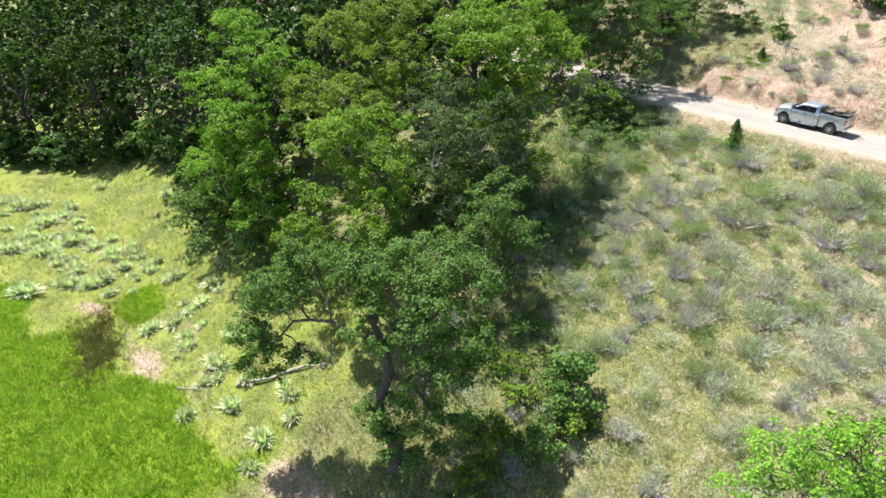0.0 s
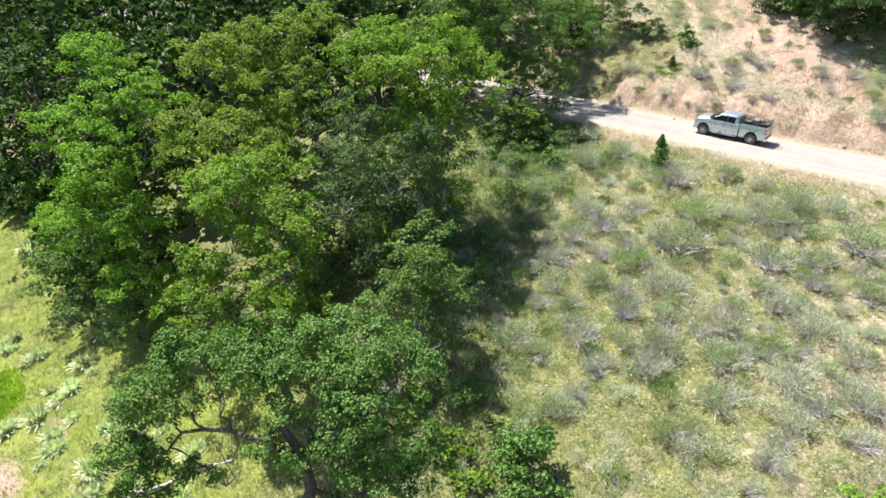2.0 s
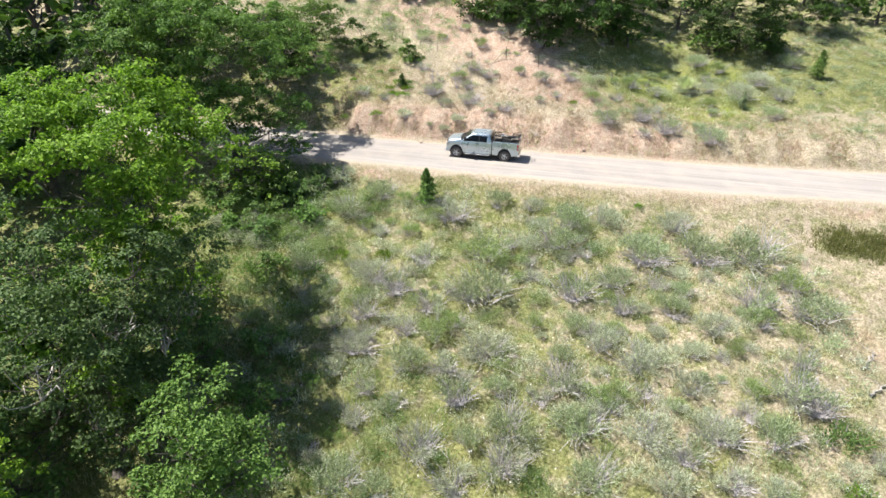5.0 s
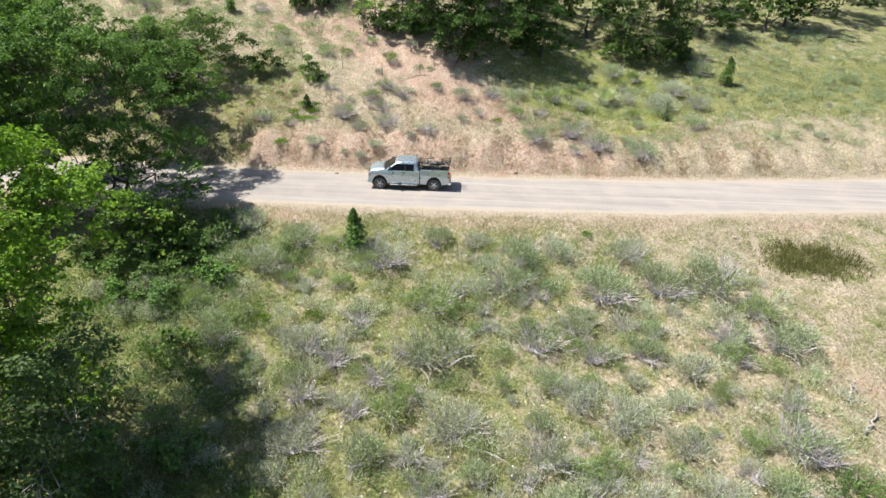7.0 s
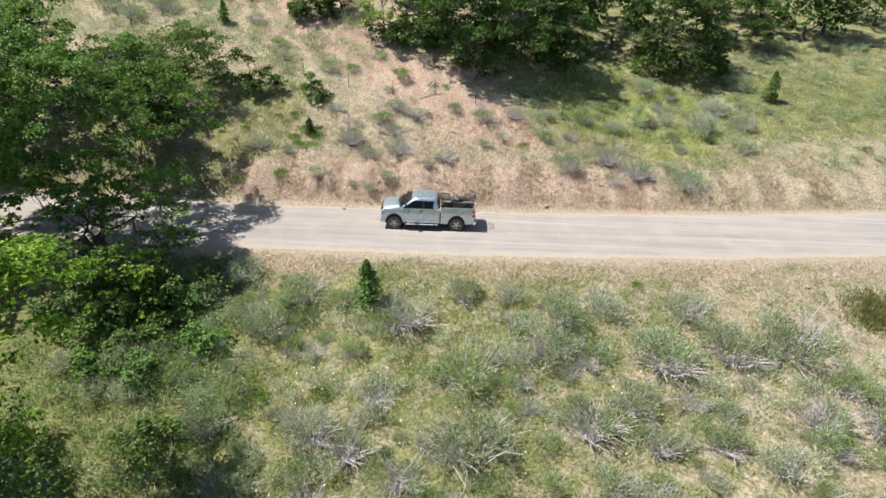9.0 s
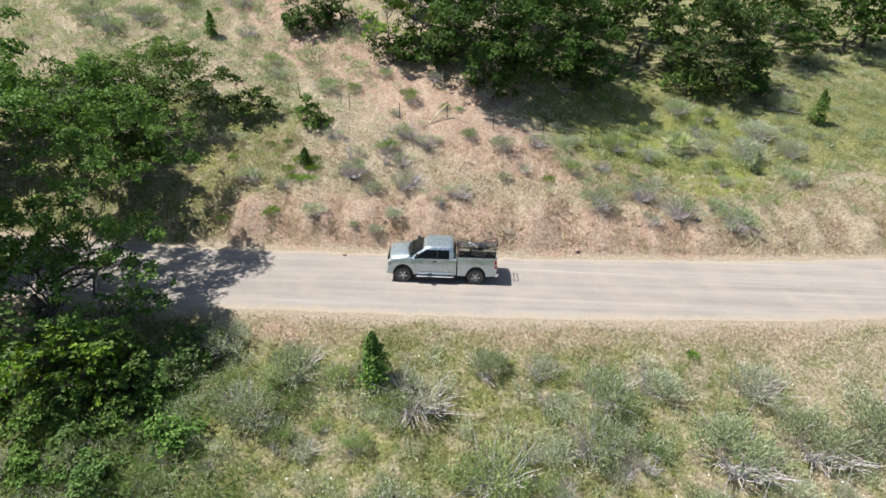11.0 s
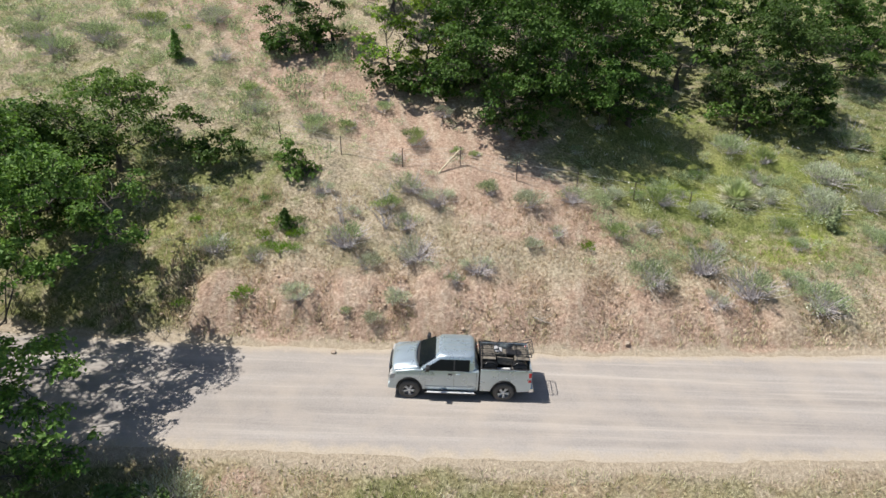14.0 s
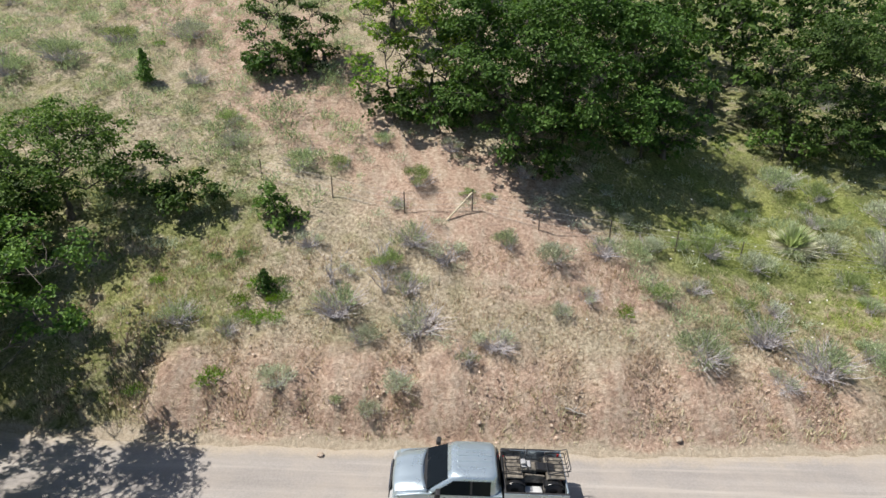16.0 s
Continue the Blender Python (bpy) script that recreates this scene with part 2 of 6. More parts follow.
# ---- building helpers ----
def mesh_of(name, verts, faces, material, smooth_faces=False):
    me = bpy.data.meshes.new(name)
    verts = np.asarray(verts, np.float32).reshape(-1, 3)
    faces = np.asarray(faces, np.int32)
    k = faces.shape[1]
    me.vertices.add(len(verts))
    me.vertices.foreach_set("co", verts.ravel())
    me.loops.add(faces.size)
    me.loops.foreach_set("vertex_index", faces.ravel())
    me.polygons.add(len(faces))
    me.polygons.foreach_set("loop_start", np.arange(0, faces.size, k, dtype=np.int32))
    me.polygons.foreach_set("use_smooth", np.full(len(faces), smooth_faces))
    me.materials.append(material)
    me.update(calc_edges=True)
    return me


def child(name, me, parent, label=""):
    ob = new(name, me)
    ob.parent = parent
    return tagged(ob, label)


def part(name, bm, material, parent, label=""):
    me = bpy.data.meshes.new(name)
    bm.to_mesh(me)
    bm.free()
    me.materials.append(material)
    return child(name, me, parent, label)


def thing(name, m, label, category, group=""):
    ob = new(name)
    ob.empty_display_size = 0.2
    ob.matrix_world = m
    return tagged(ob, label, category, group)


def tube(points, radii, sides=6):
    """Vertices and quads of a tapering tube along points."""
    pts = np.asarray(points, float)
    d = np.gradient(pts, axis=0)
    d /= np.linalg.norm(d, axis=1, keepdims=True) + 1e-9
    ref = np.where(np.abs(d[:, 2:3]) > 0.9, [[1.0, 0, 0]], [[0, 0, 1.0]])
    u = np.cross(d, ref)
    u /= np.linalg.norm(u, axis=1, keepdims=True) + 1e-9
    v = np.cross(d, u)
    a = np.linspace(0, 2 * math.pi, sides, endpoint=False)
    ring = np.cos(a)[None, :, None] * u[:, None] + np.sin(a)[None, :, None] * v[:, None]
    verts = (pts[:, None] + ring * np.asarray(radii, float)[:, None, None]).reshape(-1, 3)
    i, j = np.meshgrid(np.arange(len(pts) - 1), np.arange(sides), indexing="ij")
    k = (j + 1) % sides
    faces = np.stack([i * sides + j, i * sides + k, (i + 1) * sides + k, (i + 1) * sides + j], -1).reshape(-1, 4)
    return verts, faces


def joined(pieces):
    vs, fs, n = [], [], 0
    for v, f in pieces:
        vs.append(v)
        fs.append(np.asarray(f) + n)
        n += len(v)
    return np.concatenate(vs), np.concatenate(fs)


def grown(pieces, roots):
    """One skin: the first piece carries the others, each joined to it by a collar at the vertex roots names."""
    vs, fs = joined(pieces)
    n, collars = len(pieces[0][0]), []
    for (v, _), r in zip(pieces[1:], roots):
        collars.append((r, r + 1, n + 1, n))
        n += len(v)
    return vs, np.concatenate([fs, np.array(collars)]) if collars else fs


def bent(a, b, rng, wander=0.12, n=6, sag=0.0):
    """A crooked line from a to b."""
    a, b = np.asarray(a, float), np.asarray(b, float)
    t = np.linspace(0, 1, n)[:, None]
    off = rng.normal(0, 1, (n, 3)) * wander * np.linalg.norm(b - a) * np.sin(math.pi * t)
    line = a + (b - a) * t + off
    line[:, 2] += sag * np.sin(math.pi * t[:, 0]) * np.linalg.norm(b - a)
    return line


def blades(centres, normals, length, width, rng, fold=0.25, along=None):
    """Leaves as folded lozenges of two triangles each, across their normals."""
    n = len(centres)
    normals = normals / (np.linalg.norm(normals, axis=1, keepdims=True) + 1e-9)
    r = rng.normal(0, 1, (n, 3))
    u = np.cross(normals, r) if along is None else along
    u = u / (np.linalg.norm(u, axis=1, keepdims=True) + 1e-9)
    w = np.cross(normals, u)
    w /= np.linalg.norm(w, axis=1, keepdims=True) + 1e-9
    L = (np.asarray(length) * rng.uniform(0.7, 1.3, n))[:, None]
    W = (np.asarray(width) * rng.uniform(0.7, 1.3, n))[:, None]
    lift = normals * W * fold
    verts = np.stack([centres - u * L / 2, centres + w * W / 2 + lift, centres + u * L / 2, centres - w * W / 2 + lift], 1).reshape(-1, 3)
    k = np.arange(n)[:, None] * 4
    return verts, np.concatenate([k + [0, 1, 2], k + [0, 2, 3]])


# ---- the ground ----
def spread(lo, hi, step, far):
    inner = np.arange(lo, hi + step / 2, step)
    out, g = [], step
    reach = 0.0
    while reach < far:
        g *= 1.25
        reach += g
        out.append(reach)
    out = np.array(out)
    return np.concatenate([lo - out[::-1], inner, hi + out])


def in_lush(x, y):
    """The wet green patches of the meadow floor and beside the road."""
    wob = 1.1 * np.sin(0.5 * x + 0.4 * y) + 0.5 * np.sin(0.9 * y) + 0.35 * np.sin(1.9 * x + 0.6 * y)
    a = smooth(2.2, -1.6, y + 51.0 - 1.5 * smooth(-25, -17, x) - 0.19 * (x + 20) + wob) * smooth(-3.5, -7.0, x + 0.4 * wob)
    b = smooth(1.35, 0.75, np.hypot((x + 28.2 + 0.3 * (y + 46.4)) / 2.7, (y + 46.4) / 1.7) + 0.12 * wob)
    c = 0.6 * smooth(1.2, 0.5, np.hypot((x + 44) / 4, (y + 50) / 3))
    n = 0.5 + 0.25 * np.sin(0.9 * x + 1.7 * np.sin(0.7 * y)) + 0.25 * np.sin(1.1 * y + 1.3 * np.sin(0.8 * x))
    e = (0.22 + 0.14 * n) * smooth(-33, -37, y) * smooth(-2, -8, x) + (0.06 + 0.18 * n) * smooth(7, 13, x) * smooth(30, 23, x) * smooth(7, 9.5, y) * smooth(34, 26, y)
    f = 0.5 * np.exp(-((x - 20.6) / 2.8) ** 2 - ((y - 10.6 - 0.35 * (x - 20.6)) / 1.1) ** 2) + 0.35 * np.exp(-((x - 14.5) / 3.5) ** 2 - ((y - 14.6) / 1.2) ** 2)
    return np.maximum.reduce([a, b, c, e, f])


def masks(x, y):
    d = y - road_mid(x)
    hill = smooth(2.4, 3.1, d)
    n = 0.5 + 0.25 * np.sin(0.55 * x + 1.1 * np.sin(0.4 * y)) + 0.25 * np.sin(0.7 * y + 0.9 * np.sin(0.5 * x))
    axis = np.where(d < 18, 5.0 - 1.35 * (d - 11), -4.5 - 0.85 * (d - 18))
    bare = np.exp(-((x - axis) / 5.0) ** 2) * smooth(6.5, 9.5, d) * smooth(46, 30, d)
    dirt = hill * (0.29 + 0.56 * bare + 0.16 * (n - 0.5) + 0.42 * smooth(8.2, 4.8, d) * smooth(26, 14, x) * smooth(-14, -8, x) + 0.06 * smooth(-3, -8, x) * smooth(16, 20, d))
    dirt += 0.55 * np.exp(-((x - 4.6) / 2.6) ** 2 - ((d - 15.8) / 1.0) ** 2)
    dirt += 0.30 * (1 - hill) * (n - 0.3) * smooth(-36, -30, y)
    dirt += 0.50 * smooth(-7.0, -3.6, d) * smooth(0.5, -3, d)
    dirt += 0.30 * smooth(13, 26, x) * smooth(-6, -14, y) * (1 - hill) * smooth(-34, -24, y)
    dirt += 0.16 * smooth(-46, -42, y) * smooth(-37, -40, y) * smooth(-24, -14, x) * smooth(8, 2, x)
    dirt += 0.30 * smooth(1.3, 0.6, np.hypot((x + 21) / 5.5, (y + 48.6) / 1.8))
    dirt += 0.34 * smooth(0.6, 0.95, n) * smooth(-36, -39, y) * smooth(-8, -14, x)
    dirt += 0.6 * smooth(1.2, 0.4, np.hypot((x + 1.5) / 5.5, (y + 46.2) / 2.2)) + 0.05 * smooth(1.3, 0.3, np.hypot((x + 7) / 5, (y + 43) / 4))
    green = 0.40 - 0.05 * hill + 0.26 * hill * smooth(7, 12, x) * (1 - 0.5 * smooth(20, 30, x) * smooth(22, 16, y)) * smooth(6, 8.5, d) - 0.10 * hill * bare + 0.26 * hill * smooth(-5, -9, x) * smooth(17, 13, d) + 0.2 * hill * smooth(3, 7, x) * smooth(10, 13, d) * smooth(24, 18, d)
    green = green + 0.11 * hill * smooth(-3, -9, x) * smooth(14, 18, d) * (0.5 + 1.2 * n)
    green = green + (1 - hill) * (0.10 + 0.11 * smooth(20, 4, x) + 0.07 * smooth(-20, -27, y)) + 0.10 * smooth(-34, -42, y) * (1.6 * n - 0.4) + 0.10 * smooth(6, 0, x) * smooth(-8, -4, x) * smooth(-38, -34, y) * smooth(-18, -24, y) + 0.18 * smooth(-3, -12, x) * (1 - hill) * smooth(-41, -36, y)
    dust = smooth(4.1, 3.2, np.abs(d + 0.1) + 0.25 * np.sin(1.3 * x) * np.sin(0.47 * x + 1))
    path = np.exp(-((x - 23.5 - 0.2 * (y + 7) - 0.2 * np.sin(0.9 * (y + 7))) / 0.3) ** 2) * smooth(-15, -12, y) * smooth(-2.8, -4, y)
    terrace = np.exp(-((d - 9.1 - 0.15 * np.sin(x)) / 0.35) ** 2) * smooth(-6, -4, x) * smooth(9, 6, x)
    dust = np.maximum.reduce([dust, path, 0.6 * terrace])
    dirt = dirt + 0.5 * np.exp(-((x + 31.5) / 3.5) ** 2 - ((y + 49.6 - 0.3 * (x + 31.5)) / 1.1) ** 2) + 0.45 * np.exp(-((x + 27.2) / 2.0) ** 2 - ((y + 43.2) / 1.2) ** 2)
    dirt = dirt + 0.4 * np.exp(-((x + 19.0) / 4.5) ** 2 - ((y + 45.6) / 1.6) ** 2) + 0.45 * np.exp(-((x + 20.0) / 2.6) ** 2 - ((y + 48.6) / 0.9) ** 2)
    damp = 0.95 * np.exp(-((x + 24.6 + 0.5 * (y + 50.6)) / 4.2) ** 4 - ((y + 50.6 + 0.22 * (x + 24.6)) / 1.5) ** 2) * (1.0 + 0.4 * np.sin(1.3 * x) * np.sin(1.6 * y + 0.8 * x))
    damp = damp + 0.85 * smooth(1.45, 0.4, np.hypot((x - 27.2) / 3.0, (y + 5.6) / 1.7))
    return np.clip(dirt, 0, 1), np.clip(green, 0, 1), in_lush(x, y), dust, np.clip(damp, 0, 1)


def build_ground():
    xs, ys = spread(-46, 46, 0.42, 1700), spread(-62, 42, 0.46, 1700)
    ys = np.sort(np.concatenate([ys, ys[(ys > 3) & (ys < 9)] + 0.15, ys[(ys > 3) & (ys < 9)] + 0.3]))
    X, Y = np.meshgrid(xs, ys)
    Z = ground_z(X, Y)
    rng = np.random.default_rng(4)
    d = np.abs(Y - road_mid(X))
    near = smooth(300, 60, np.abs(X)) * smooth(300, 60, np.abs(Y))
    rough = smooth(3.2, 4.0, d)
    Z = Z + rng.normal(0, 0.022, Z.shape) * near * rough - 0.10 * smooth(3.15, 2.7, d)
    bank = smooth(3.5, 4.2, Y - road_mid(X)) * smooth(7.5, 5.0, Y - road_mid(X))
    Z = Z + bank * (0.16 * np.sin(1.9 * X + np.sin(3.1 * X)) + 0.07 * np.sin(5.3 * X + 1.5 * np.sin(1.7 * Y)) * smooth(13, 8, X) + rng.normal(0, 0.06, Z.shape))
    h, w = X.shape
    k = np.arange(h * w).reshape(h, w)
    faces = np.stack([k[:-1, :-1], k[:-1, 1:], k[1:, 1:], k[1:, :-1]], -1).reshape(-1, 4)
    me = mesh_of("ground", np.stack([X, Y, Z], -1), faces, M_GROUND, True)
    for name, v in zip(("dirt", "green", "lush", "dust", "damp"), masks(X, Y)):
        a = me.attributes.new(name, "FLOAT", "POINT")
        a.data.foreach_set("value", v.astype(np.float32).ravel())
    return tagged(new("ground", me), "dry grassy hillside with reddish dirt and green patches", "ground", kind="structure")


def build_road():
    xs, rows = np.arange(-140, 140.1, 0.5), np.linspace(-1, 1, 23)
    rng = np.random.default_rng(9)
    wob = lambda p: 0.06 * np.sin(0.43 * xs + p) + 0.05 * np.sin(1.7 * xs + 2 * p) + 0.05 * np.sin(3.9 * xs + p * p) + rng.normal(0, 0.05, len(xs))
    lo, hi = ROAD_HALF + wob(0.3), ROAD_HALF + wob(2.1)
    half = np.where(rows[None] < 0, lo[:, None], hi[:, None])
    Y = road_mid(xs)[:, None] + rows[None] * half
    Z = road_z(xs)[:, None] + 0.0 * Y
    ruts = np.exp(-((np.abs(rows) - 0.36) / 0.12) ** 2)
    Z = Z - 0.03 * ruts[None] + 0.03 * (1 - rows[None] ** 2) - 0.10 * smooth(0.93, 1.0, np.abs(rows))[None]
    X = np.repeat(xs[:, None], len(rows), 1)
    k = np.arange(X.size).reshape(X.shape)
    faces = np.stack([k[:-1, :-1], k[1:, :-1], k[1:, 1:], k[:-1, 1:]], -1).reshape(-1, 4)
    me = mesh_of("road", np.stack([X, Y, Z], -1), faces, M_ROAD, True)
    edge = np.repeat(smooth(0.62, 1.0, np.abs(rows))[None], len(xs), 0)
    me.attributes.new("edge", "FLOAT", "POINT").data.foreach_set("value", edge.astype(np.float32).ravel())
    return tagged(new("road", me), "pale dusty gravel road with faint wheel tracks", "road", kind="structure")


build_ground()
build_road()


# ---- trees ----
def crown_leaves(lobes, rng, leaf, per_clump, density):
    """Clumps of leaves over lobes (x, y, z, radius, flatness)."""
    cs, ns = [], []
    ends = []
    for x, y, z, r, flat, *thin in lobes:
        k = max(6, int(density * r * r * (thin[0] if thin else 1.0)))
        d = rng.normal(0, 1, (k, 3))
        d /= np.linalg.norm(d, axis=1, keepdims=True)
        d[:, 2] = np.where(d[:, 2] < -0.6, -d[:, 2], d[:, 2])
        rad = r * rng.uniform(0.4, 1.05, k)[:, None] * rng.choice([1.0, 1.0, 1.0, 1.3], k)[:, None]
        c = np.array([x, y, z]) + d * rad * [1, 1, flat]
        ends.append(c)
        size = rng.uniform(0.3, 1.1, k) * (0.34 + 0.12 * r)
        n = np.maximum(8, (per_clump * (size / 0.6) ** 2 * rng.uniform(0.7, 1.5, k)).astype(int))
        idx = np.repeat(np.arange(k), n)
        o = rng.normal(0, 1, (len(idx), 3))
        o /= np.linalg.norm(o, axis=1, keepdims=True)
        o *= (rng.uniform(0.15, 1.0, len(idx)) ** 0.6)[:, None] * rng.choice([1.0, 1.0, 1.35], len(idx))[:, None]
        o[:, 2] = np.where(rng.uniform(0, 1, len(idx)) < 0.7, np.abs(o[:, 2]), o[:, 2]) * 0.6 - 0.25 * (o[:, 0] ** 2 + o[:, 1] ** 2)
        cs.append(c[idx] + o * size[idx][:, None])
        nn = o * 0.6 + d[idx] * 0.5 + rng.normal(0, 0.5, o.shape)
        nn[:, 2] += 0.6
        ns.append(nn)
    cs, ns = np.concatenate(cs), np.concatenate(ns)
    return blades(cs, ns, leaf * 1.35, leaf, rng), ends


def tree(name, base, lobes, material, label, leaf=0.16, per_clump=90, density=9.0, trunk=0.28, seed=1, stems=1, dead=0, group="", fork=0.5, head_at=None, boughs=(), bow=0.06):
    """A tree whose trunk forks into limbs that carry lobes of leaves; lobes are given relative to base."""
    rng = np.random.default_rng(seed)
    bx, by = base
    bz = float(ground_z(bx, by)) - 0.15
    top = thing(name, pose(bx, by, bz), label, "tree", group)
    (verts, faces), ends = crown_leaves(lobes, rng, leaf, per_clump, density)
    L = np.array([l[:3] for l in lobes])
    mid = L.mean(0)
    for s in range(stems):
        foot = np.array([0, 0, 0.0]) if stems == 1 else np.array([rng.normal(0, 0.7), rng.normal(0, 0.7), 0])
        mine = [i for i in range(len(lobes)) if i % stems == s] or [0]
        head = np.r_[foot[:2] + (L[mine].mean(0)[:2] - foot[:2]) * 0.35, max(1.2, L[mine][:, 2].min() * fork + 0.5)]
        if head_at:
            head = np.array([head_at[0] - bx, head_at[1] - by, head_at[2] - bz])
        r0 = trunk * (1 if stems == 1 else 0.7)
        line = bent(foot, head, rng, 0.05, 7)
        t = np.linspace(0, 1, 7)
        child("trunk", mesh_of("trunk", *tube(line, r0 * (1.25 - 0.85 * t) + 0.3 * r0 * np.exp(-9 * t), 9), M_BARK, True), top, "dark furrowed trunk")
        nodes = [(p, r0 * (1.15 - 0.75 * q), 0.0) for p, q in zip(line[3:], t[3:])]
        for bough in boughs:
            run = np.array([[bx, by, bz]] * len(bough)) * -1 + np.array(bough)
            run = np.concatenate([[line[np.argmin(np.linalg.norm(line - run[0], axis=1))]], run])
            size = np.linspace(r0 * 0.34, r0 * 0.16, len(run))
            child("limb", mesh_of("limb", *tube(run, size, 7), M_BARK, True), top)
            nodes += [(p, q, 0.5) for p, q in zip(run[2:], size[2:])]
        for i in sorted(mine, key=lambda k: np.linalg.norm(L[k] - head)):
            goal = L[i] + [0, 0, -0.1 * lobes[i][3]]
            cost = [np.linalg.norm(goal - p) + 1.1 * max(0.0, p[2] - goal[2]) + 0.3 * far for p, q, far in nodes]
            start, size, far = nodes[int(np.argmin(cost))]
            limb = bent(start, goal, rng, 0.07, 8, bow)
            size = min(size * 0.75, r0 * (0.5 if lobes[i][3] > 1.2 else 0.34))
            thick = np.linspace(size, max(0.02, size * 0.35), 8)
            nodes += [(limb[k], thick[k], far + np.linalg.norm(limb[k] - start)) for k in (3, 5, 7)]
            pieces, roots = [tube(limb, thick, 7)], []
            for e in ends[i][rng.permutation(len(ends[i]))[: 10]]:
                k = int(rng.integers(3, 8))
                sub = bent(limb[k], e, rng, 0.1, 5)
                pieces.append(tube(sub, np.linspace(max(0.018, thick[k] * 0.45), 0.01, 5), 4))
                roots.append(7 * k)
            child("limb", mesh_of("limb", *grown(pieces, roots), M_BARK, True), top)
    for k in range(dead):
        i = rng.integers(len(lobes))
        c = L[i] + np.array([rng.normal(0, 0.5), rng.normal(0, 0.5), 0.35]) * lobes[i][3]
        pieces = []
        for _ in range(7):
            e = c + rng.normal(0, 1, 3) * [0.6, 0.6, 0.4] + [0, 0, 0.4]
            pieces.append(tube(bent(c - [0, 0, 1.0], e, rng, 0.14, 6), np.linspace(0.034, 0.008, 6), 4))
        child("dead_branch", mesh_of("dead_branch", *grown(pieces, [0, 1, 2, 0, 1, 2]), M_DEAD, True), top, "bare bleached dead branches")
    child("crown", mesh_of("crown", verts, faces, material), top)
    return top


def lobes_round(seed, height, radius, n=9, low=0.42, size=0.42):
    """Lobes of a rounded crown, relative to the foot of the tree."""
    rng = np.random.default_rng(seed)
    out = [(0, 0, height - radius * 0.55, radius * 0.55, 0.8)]
    for i in range(n):
        a = i * 2.39996 + rng.uniform(-0.3, 0.3)
        h = low + (0.86 - low) * ((i + 0.5) / n)
        r = radius * (0.78 if h < 0.7 else 0.5) * rng.uniform(0.75, 1.05)
        out.append((math.cos(a) * r, math.sin(a) * r, height * h, radius * size * rng.uniform(0.8, 1.2), 0.72))
    return out


def world_lobes(base, pts):
    bx, by = base
    bz = float(ground_z(bx, by)) - 0.15
    return [(x - bx, y - by, z - bz, r, f) for x, y, z, r, f in pts]


def skirted(lobes, drop=2.4, floor=1.4):
    """The lobes, fuller, and thinner ones below them, nearer the trunk, down to near the ground."""
    out = []
    for i, (x, y, z, r, f) in enumerate(lobes):
        out.append((x, y, z, r * 1.05, f))
        k = 1
        while z - k * drop > floor and k < 4:
            inward = 1 - 0.24 * k
            out.append((x * inward + 0.5 * math.sin(3.1 * i + k), y * inward + 0.5 * math.cos(2.3 * i + k), z - k * drop, r * (1.0 - 0.08 * k), f, 0.4))
            k += 1
    return out


OAKS = "oaks along the edge of the field"
